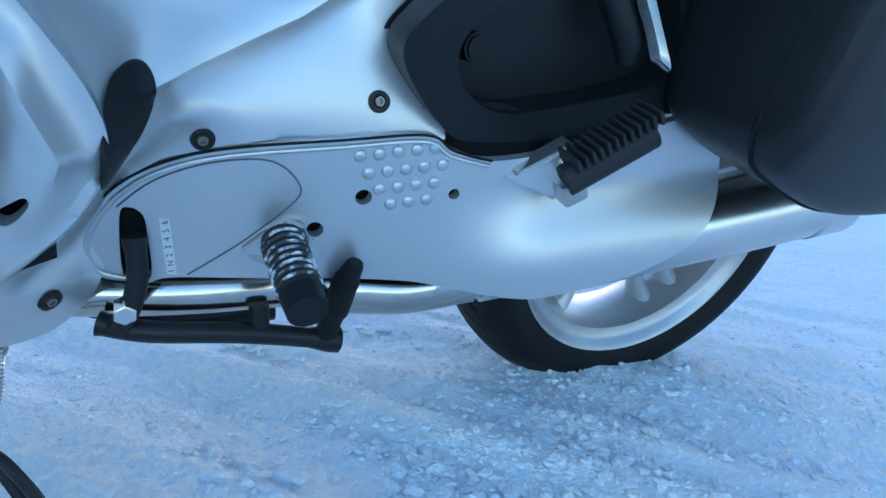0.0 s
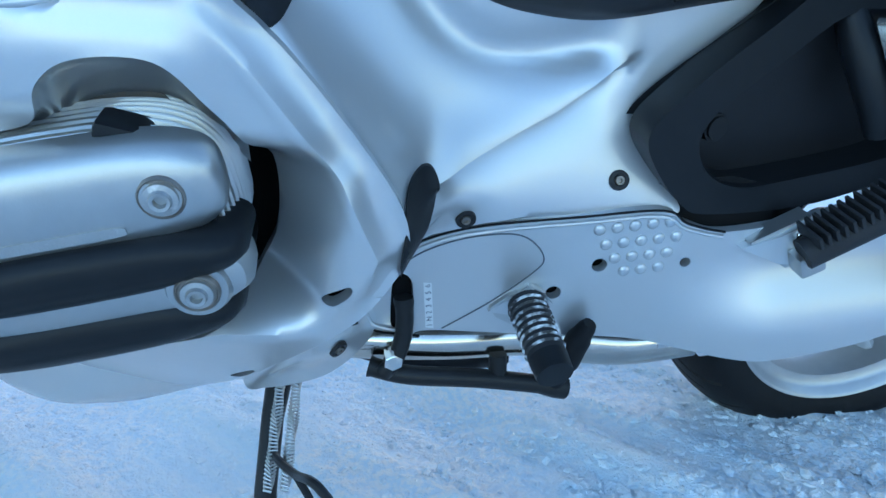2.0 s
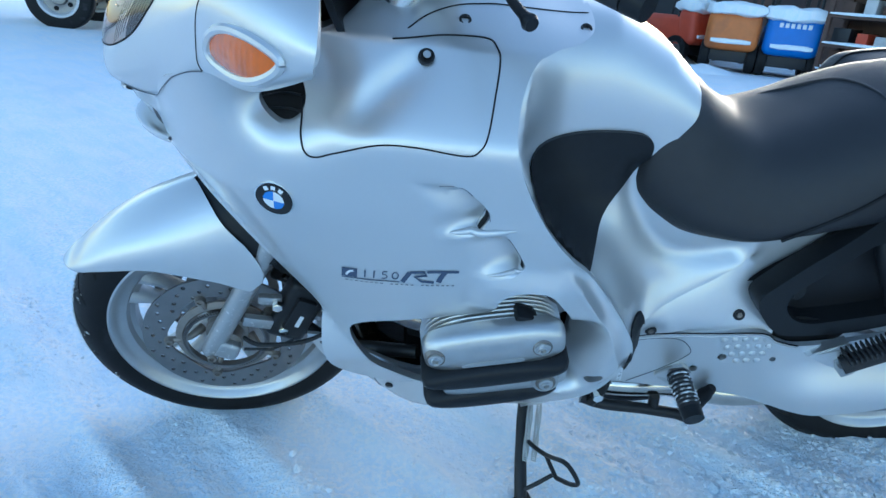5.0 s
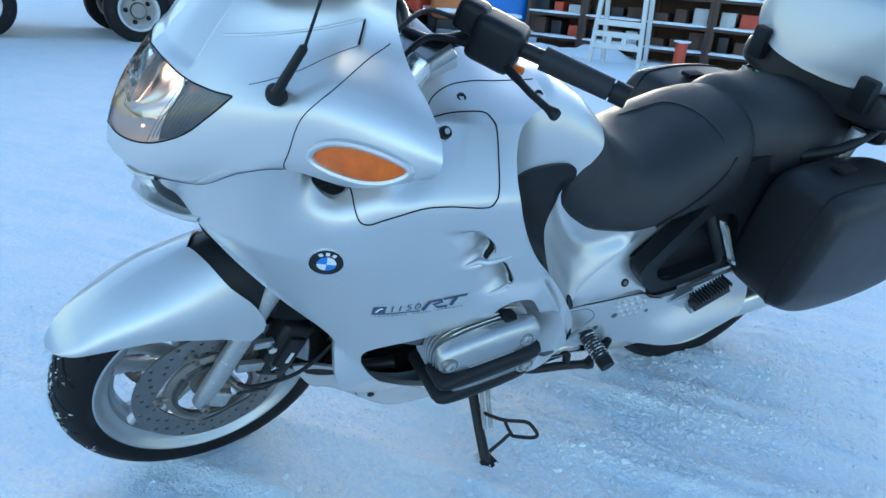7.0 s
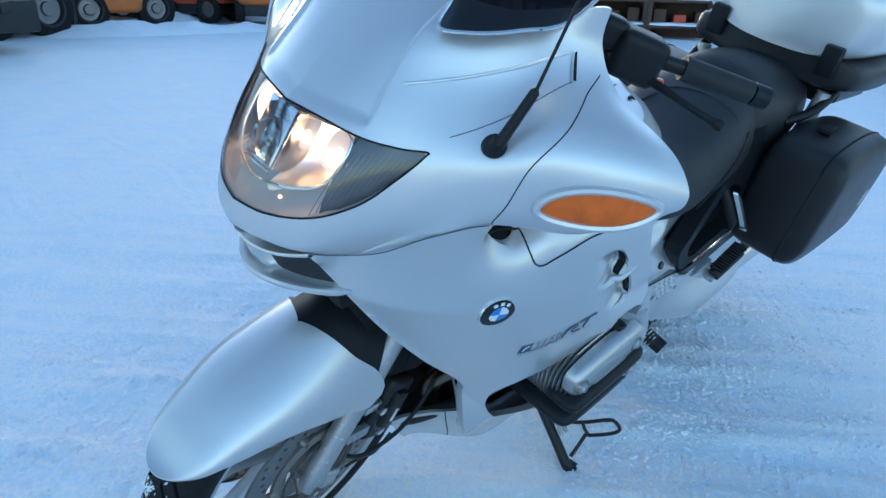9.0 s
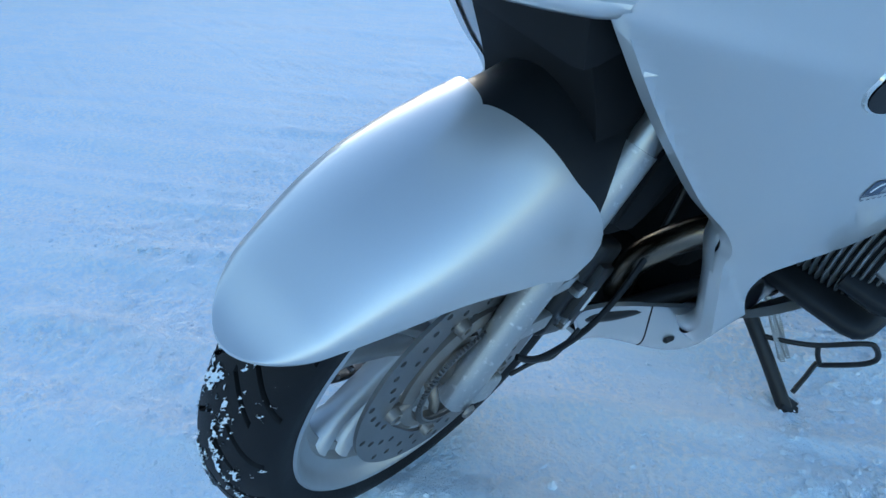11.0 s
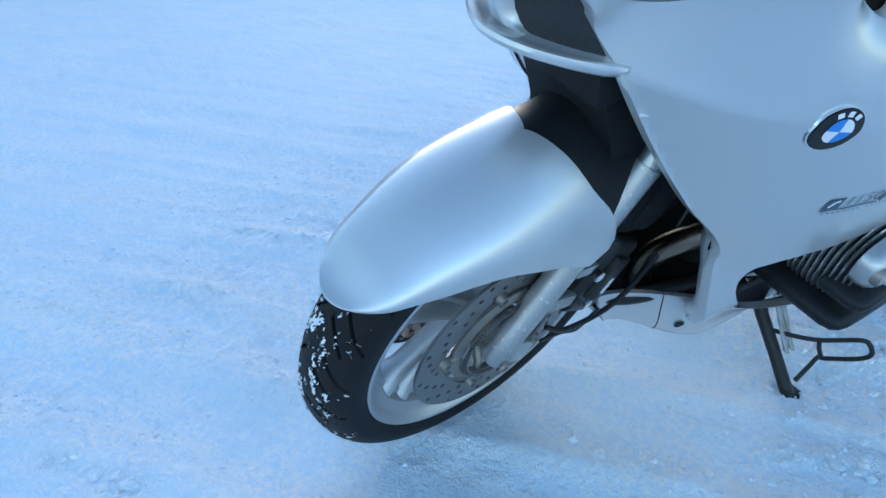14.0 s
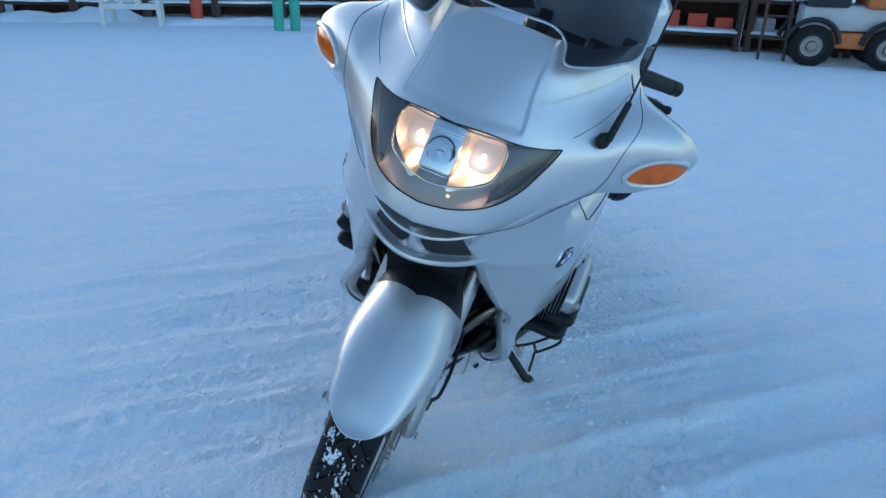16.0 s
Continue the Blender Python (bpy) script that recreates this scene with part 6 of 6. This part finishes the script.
part("clutch_lever", tube(spline([(0.425, -0.190, 1.098), (0.432, -0.240, 1.094), (0.440, -0.300, 1.083), (0.458, -0.350, 1.072)], 6, False), [0.010] * 5 + [0.0075] * 4 + [0.006] * 7 + [0.0078, 0.0105, 0.0085], 12), BLACK, bar)
part("switch_key", block((0.03, 0.012, 0.012), (0.452, -0.222, 1.092), (0, 0, -44), bevel=0.003), AMBER, bar)
rb = part("handlebar", tube(spline([(0.36, 0.0, 1.06), (0.38, 0.08, 1.075), (0.36, 0.17, 1.12), (0.40, 0.245, 1.118), (0.49, 0.365, 1.092)], 6, False), 0.0125, 12), DARK, bike, "black handlebar with switches")
part("grip", bar_between(Vector((0.40, 0.245, 1.118)), Vector((0.485, 0.36, 1.094)), 0.0195, 0.018, 18), PEGRUBBER, rb)
part("switch_box", block((0.085, 0.075, 0.075), (0.37, 0.19, 1.122), (0, 10, 50), bevel=0.018, seg=3), BLACK, rb)
part("clutch_cable", tube(spline([(0.395, -0.14, 1.13), (0.33, -0.13, 1.145), (0.27, -0.17, 1.135), (0.22, -0.20, 1.09)], 6, False), 0.004, 8), DARK, bike)
part("wiring", tube(spline([(0.41, -0.155, 1.10), (0.35, -0.10, 1.09), (0.29, -0.11, 1.03), (0.25, -0.12, 0.97)], 6, False), 0.006, 8), DARK, bike)
for s in SIDES:
    part("fork_cap", tube([(0.305, s * 0.115, 0.985), (0.335, s * 0.115, 1.050), (0.340, s * 0.115, 1.062)], [0.026, 0.026, 0.020], 20), BRUSHED, bike)
    part("bar_riser", tube([(0.345, s * 0.120, 1.045), (0.385, s * 0.135, 1.085)], 0.012, 10), ALLOY, bike)
part("yoke", block((0.09, 0.26, 0.03), (0.36, 0, 1.045), (0, -27, 0), bevel=0.01), ALLOY, bike)

# ---- surroundings: parked machines, racks and posts at the yard's edge ----
ORANGE = shader("faded_orange", (0.55, 0.16, 0.03), 0.5, 0.0, 0.2, 6, second=(0.25, 0.09, 0.04), spots=0.55)
BLUEPAINT = shader("blue_paint", (0.02, 0.16, 0.55), 0.45, 0.0, 0.15, 6)
DARKPAINT = shader("dark_vehicle_paint", (0.015, 0.016, 0.02), 0.5, 0.0, 0.2, 5)
BROWN = shader("rusty_brown", (0.10, 0.06, 0.045), 0.8, 0.1, 0.35, 4, second=(0.04, 0.03, 0.03), spots=0.5)
WOODWHITE = shader("white_wood", (0.66, 0.66, 0.64), 0.7, 0.0, 0.1, 8)
REDPOST = shader("red_post", (0.52, 0.07, 0.03), 0.55, 0.0, 0.2, 6)
GREENPOST = shader("green_post", (0.10, 0.42, 0.30), 0.55, 0.0, 0.15, 6)
RIMWHITE = shader("white_rim", (0.55, 0.55, 0.56), 0.5, 0.1, 0.15, 10)


def thing(name, label, category, at, turn=0.0, group=""):
    ob = tagged(new(name), label, category, group)
    ob.matrix_world = pose(*at, 0, 0, turn)
    return ob


def road_wheel(parent, at, r, w, rim=RIMWHITE):
    prof = [(-w / 2, r * 0.62), (-w / 2 * 1.02, r * 0.8), (-w / 2 * 0.9, r * 0.96), (-w / 2 * 0.7, r), (w / 2 * 0.7, r), (w / 2 * 0.9, r * 0.96), (w / 2 * 1.02, r * 0.8), (w / 2, r * 0.62)]
    t = part("wheel", shift(lathe(prof, 32), Matrix.Translation(at)), RUBBER, parent)
    for q in SIDES:
        M = Matrix.Translation(at) @ Matrix.Diagonal((1, q, 1, 1))
        part("rim", shift(lathe([(w * 0.49, r * 0.645), (w * 0.52, r * 0.62), (w * 0.50, r * 0.57), (w * 0.40, r * 0.53), (w * 0.22, r * 0.51)], 32), M), rim, t)
        part("hub", shift(lathe([(w * 0.20, r * 0.53), (w * 0.16, r * 0.44), (w * 0.20, r * 0.26), (w * 0.36, r * 0.22), (w * 0.36, 0.0)], 24), M), STEEL, t)
        # Dark discs stand in for shaded holes in the dish.
        for k in range(5 if rim is RIMWHITE else 0):
            part("rim_hole", shift(disc(r * 0.075, w * 0.05, (r * 0.37 * math.cos(k * 1.257), w * 0.19, r * 0.37 * math.sin(k * 1.257)), (0, 1, 0), 12, 0.002), M), PIT, t)
    return t


def crust(bm_size, at, seed, parent=None, name="snow_cap", turn=(0, 0, 0)):
    """A soft uneven pad of snow."""
    b = bmesh.new()
    bmesh.ops.create_cube(b, size=1)
    bmesh.ops.subdivide_edges(b, edges=list(b.edges), cuts=7, use_grid_fill=True)
    for v in b.verts:
        p = v.co * 2
        f = 1 - 0.62 * (p.x**4 + p.y**4) / 2
        v.co = Vector((v.co.x * bm_size[0], v.co.y * bm_size[1], v.co.z * bm_size[2] * f))
        v.co += 0.22 * bm_size[2] * noise.noise_vector(v.co * 4.3 + Vector((seed, 0, 0)))
    return part(name, shift(b, pose(*at, *turn)), SNOW, parent, "", 80)


# dark truck: wheels, chassis, box
truck = thing("truck", "dark parked truck with a white steel wheel rim", "truck", (0.68, 9.5, 0), 186)
for x in (0.0, 1.9, 4.9):
    for y in (0.0, -1.9):
        road_wheel(truck, (x, y, 0.42), 0.44, 0.26)
part("chassis", block((7.0, 0.9, 0.30), (2.2, -0.95, 0.72), bevel=0.03), DARKPAINT, truck)
part("truck_box", block((5.2, 2.3, 1.9), (1.2, -0.95, 1.95), bevel=0.05), DARKPAINT, truck)
part("cab", block((1.7, 2.2, 2.1), (4.9, -0.95, 1.75), bevel=0.12), DARKPAINT, truck)
part("mud_flap", block((0.05, 0.62, 0.62), (-0.60, 0.0, 0.52), bevel=0.015), DARKPAINT, truck)
part("mud_flap", block((0.04, 0.5, 0.55), (-0.62, -1.9, 0.55), bevel=0.01), DARKPAINT, truck)
part("rear_bumper", block((0.12, 2.2, 0.14), (-1.2, -0.95, 0.62), bevel=0.02), DARKPAINT, truck)
part("spare_carrier", block((1.4, 1.9, 0.42), (-0.95, -0.95, 0.50), bevel=0.05), DARKPAINT, truck)
part("tail_light", block((0.05, 0.34, 0.09), (-1.27, -0.25, 0.66), bevel=0.01), REDPOST, truck)

trailer = thing("trailer", "dark low trailer with small black wheels", "trailer", (2.2, 12.05, 0), 20)
for x in (0.0, 1.0):
    for y in (0.0, 1.6):
        road_wheel(trailer, (x, y, 0.46), 0.48, 0.26, DARKPAINT)
part("deck", block((2.2, 1.9, 0.22), (0.6, 0.8, 0.85), bevel=0.03), DARKPAINT, trailer)
part("drop_leg", block((0.08, 0.08, 0.7), (1.6, 0.1, 0.4), bevel=0.01), DARKPAINT, trailer)
part("underframe", block((2.0, 1.5, 0.50), (0.6, 0.8, 0.52), bevel=0.04), DARKPAINT, trailer)
crust((2.1, 1.8, 0.10), (0.6, 0.8, 1.0), 3, trailer)


def forklift(name, label, at, turn, paint, banner):
    f = thing(name, label, "forklift", at, turn, "parked forklifts")
    part("body", block((1.5, 1.1, 0.65), (0, 0, 0.72), bevel=0.12, seg=3, taper=0.92), paint, f)
    part("counterweight", block((0.50, 1.08, 0.80), (0.72, 0, 0.82), (0, -6, 0), bevel=0.20, seg=5), paint, f)
    part("radiator_slot", block((0.03, 0.55, 0.14), (0.945, 0, 0.80), bevel=0.01), DARKPAINT, f)
    part("lower_panel", block((1.3, 1.0, 0.30), (0.1, 0, 0.34), bevel=0.03), DARKPAINT, f)
    for x in (-0.6, 0.55):
        for y in (-0.48, 0.48):
            road_wheel(f, (x, y, 0.30), 0.31, 0.20, DARKPAINT)
    for x, y in ((-0.45, -0.45), (-0.45, 0.45), (0.45, -0.45), (0.45, 0.45)):
        part("roof_post", tube([(x, y, 1.0), (x * 0.8, y, 2.05)], 0.035, 8), DARKPAINT, f)
    part("roof", block((1.1, 1.0, 0.07), (0, 0, 2.08), bevel=0.02), DARKPAINT, f)
    for y in (-0.3, 0.3):
        part("mast", block((0.10, 0.09, 2.2), (-0.95, y, 1.2), bevel=0.01), DARKPAINT, f)
    crust((0.72, 1.14, 0.30), (0.70, 0, 1.26), 5 + turn, f)
    crust((0.12, 0.8, 0.10), (0.98, 0, 0.62), 8 + turn, f)
    crust((1.1, 1.0, 0.12), (0, 0, 2.16), 11 + turn, f)
    if banner:
        for k in range(6):
            part("letter_bar", block((0.01, 0.07, 0.09), (0.952, -0.27 + 0.108 * k, 1.04), bevel=0.002), WHITEPAINT, f)
    return f


forklift("forklift", "snow-covered orange forklift at the yard's edge", (8.1, 13.8, 0), -118, ORANGE, False)
forklift("forklift", "snow-covered red forklift with dark mast and wheels", (7.2, 15.0, 0), -60, REDPOST, False)
forklift("forklift", "snow-covered blue forklift with a white plain banner", (9.1, 13.25, 0), -116, BLUEPAINT, True)
digger = thing("small_loader", "low rusty orange machine with dark wheels in snow", "loader", (4.75, 14.3, 0), 4)
for x in (-0.62, 0.72):
    for y in (-0.75, 0.75):
        road_wheel(digger, (x, y, 0.38), 0.40, 0.30, DARKPAINT)
part("body", block((0.95, 1.5, 0.95), (0.05, -0.15, 0.78), bevel=0.1, seg=3), ORANGE, digger)
part("engine_cover", block((0.7, 1.1, 0.6), (0.85, 0, 1.0), bevel=0.1, seg=3), DARKPAINT, digger)
part("cab", block((0.9, 1.0, 1.1), (-0.4, 0, 1.75), bevel=0.08), DARKPAINT, digger)
crust((1.2, 1.2, 0.14), (0.6, 0, 1.42), 21, digger)

# rack of dark shelves along the edge
SPOTS = [(9.7 + 0.72 * k, 11.6 - 1.12 * k, math.degrees(math.atan2(-5.6, 3.6))) for k in range(6)] + [(10.9 + 0.05 * k, 0.6 - 1.4 * k, -90) for k in range(4)]
for k, (rx, ry, rturn) in enumerate(SPOTS):
    rack = thing("storage_rack", "dark brown steel storage rack dusted with snow", "rack", (rx, ry, 0), rturn, "row of racks")
    for x in (-0.62, 0.62):
        for y in (-0.4, 0.4):
            part("post", block((0.09, 0.09, 2.6), (x, y, 1.3), bevel=0.01), BROWN, rack)
    for z in (0.25, 0.75, 1.3, 1.9):
        part("shelf", block((1.3, 0.9, 0.06), (0, 0, z), bevel=0.01), BROWN, rack)
        crust((1.2, 0.5, 0.06), (0, -0.25, z + 0.05), 31 + k + z, rack)
    random.seed(40 + k)
    for z in (0.28, 0.78, 1.33, 1.93):
        for i in range(3):
            w, h = random.uniform(0.2, 0.36), random.uniform(0.2, 0.42)
            part("stored_crate", block((w, 0.55, h), (-0.4 + 0.4 * i, 0.05, z + h / 2), bevel=0.02), random.choice((BROWN, DARKPAINT, BROWN, REDPOST, RIMWHITE)), rack)
    part("back_board", block((1.3, 0.04, 2.6), (0, 0.44, 1.3), bevel=0.005), BROWN, rack)

trestle = thing("trestle", "white wooden trestle standing in the snow", "trestle", (8.75, 8.55, 0), -57)
for x in (-0.44, 0.44):
    part("leg", block((0.075, 0.09, 2.0), (x * 0.95, 0, 1.0), (0, -3 if x > 0 else 3, 0), bevel=0.008), WOODWHITE, trestle)
    part("rear_leg", block((0.075, 0.09, 1.9), (x * 0.95, 0.5, 0.92), (14, 0, 0), bevel=0.008), WOODWHITE, trestle)
for z in (0.34, 0.55, 0.75, 1.25, 1.75):
    part("rung", block((0.86, 0.07, 0.10), (0, -0.04, z), bevel=0.008), WOODWHITE, trestle)
for x in (-0.14, 0.14):
    part("stile", block((0.09, 0.05, 0.26), (x, -0.04, 0.45), bevel=0.006), WOODWHITE, trestle)


def post(at, h, r, paint, label):
    p = thing("post", label, "post", at, 0, "painted posts")
    part("pipe", shift(lathe([(0, 0), (0, r), (h - 0.02, r), (h, r * 0.9), (h, 0)], 20), Matrix.Rotation(radians(90), 4, "X")), paint, p)
    crust((r * 2, r * 2, 0.05), (0, 0, h + 0.02), 50 + at[0], p)


post((10.0, 8.15, 0), 0.50, 0.11, REDPOST, "short red painted post in snow")
post((9.56, 6.10, 0), 0.52, 0.09, GREENPOST, "short green painted post in snow")
post((9.74, 5.88, 0), 0.52, 0.09, GREENPOST, "short green painted post in snow")

loader = thing("wheel_loader", "small white and orange loader with dark tyres", "loader", (9.85, -2.75, 0), -90)
for x in (-0.46, 0.46):
    for y in (-0.42, 0.42):
        road_wheel(loader, (x, y, 0.26), 0.27, 0.2, DARKPAINT)
        part("mudguard", tube([(x + 0.33 * math.cos(a), y, 0.27 + 0.33 * math.sin(a)) for a in np.linspace(0.1, math.pi - 0.1, 12)], 0.035, 8), DARKPAINT, loader)
part("skirt", block((0.50, 0.80, 0.20), (0.0, 0, 0.34), bevel=0.03), ORANGE, loader)
part("body", block((1.55, 0.60, 0.34), (0.15, 0, 0.62), bevel=0.06), RIMWHITE, loader)
part("bonnet", block((0.9, 0.85, 0.22), (0.55, 0, 0.86), bevel=0.06), ORANGE, loader)
part("hood", block((0.8, 0.80, 0.20), (0.6, 0, 1.06), bevel=0.08), RIMWHITE, loader)
part("cab", block((0.55, 0.75, 0.9), (-0.35, 0, 1.2), bevel=0.06), DARKPAINT, loader)
crust((0.6, 0.7, 0.12), (-0.35, 0, 0.86), 77, loader)
ladder = thing("step_ladder", "rusty brown steel step ladder in snow", "ladder", (9.75, -1.85, 0), -90)
for x in (-0.17, 0.17):
    part("rail", tube([(x, -0.05, 0.0), (x * 0.9, 0.12, 1.5)], 0.022, 8), BROWN, ladder)
for z in (0.3, 0.6, 0.9, 1.2):
    part("rung", tube([(-0.17, -0.05 + 0.113 * z, z), (0.17, -0.05 + 0.113 * z, z)], 0.016, 8), BROWN, ladder)

shed = tagged(part("backdrop_shed", block((26, 0.4, 4.2), (0, 0, 2.1), bevel=0.02), BROWN), "long dark brown shed wall behind the racks", "wall", kind="structure")
shed.matrix_world = pose(17.0, 8.0, 0, 0, 0, -62)

far = tagged(part("backdrop_shed", block((17, 0.4, 4.0), (0, 0, 2.0), bevel=0.02), DARKPAINT), "long dark shed wall behind the parked machines", "wall", kind="structure")
far.matrix_world = pose(9.0, 21.5, 0, 0, 0, -8)

# snow banks
for k, (x, y, sx, sy, h, turn) in enumerate(((9.2, 10.2, 3.2, 1.2, 0.35, -57), (10.2, 7.3, 5.0, 1.0, 0.22, -57), (6.8, 15.4, 9.0, 1.8, 0.45, 5), (10.4, 15.6, 5.0, 2.0, 0.45, -25), (10.2, 4.2, 4.0, 1.0, 0.2, -70), (4.4, 14.6, 2.5, 1.2, 0.4, 0), (5.0, 12.5, 5.5, 1.6, 0.30, -8))):
    b = bmesh.new()
    bmesh.ops.create_grid(b, x_segments=48, y_segments=24, size=0.5)
    for v in b.verts:
        f = max(0.0, 1 - (2 * v.co.x) ** 4) * max(0.0, 1 - (2 * v.co.y) ** 2)
        px = Vector((v.co.x * sx, v.co.y * sy, k * 3.0))
        v.co = Vector((px.x, px.y, h * f * (0.65 + 0.5 * noise.noise(px * 1.1) + 0.18 * noise.noise(px * 4)) - 0.05))
    bank = part("snow_bank", b, SNOW, None, "", 80)
    bank.matrix_world = pose(x, y, 0, 0, 0, turn)
    tagged(bank, "ploughed bank of lumpy snow at the yard's edge", "snow bank", kind="stuff")
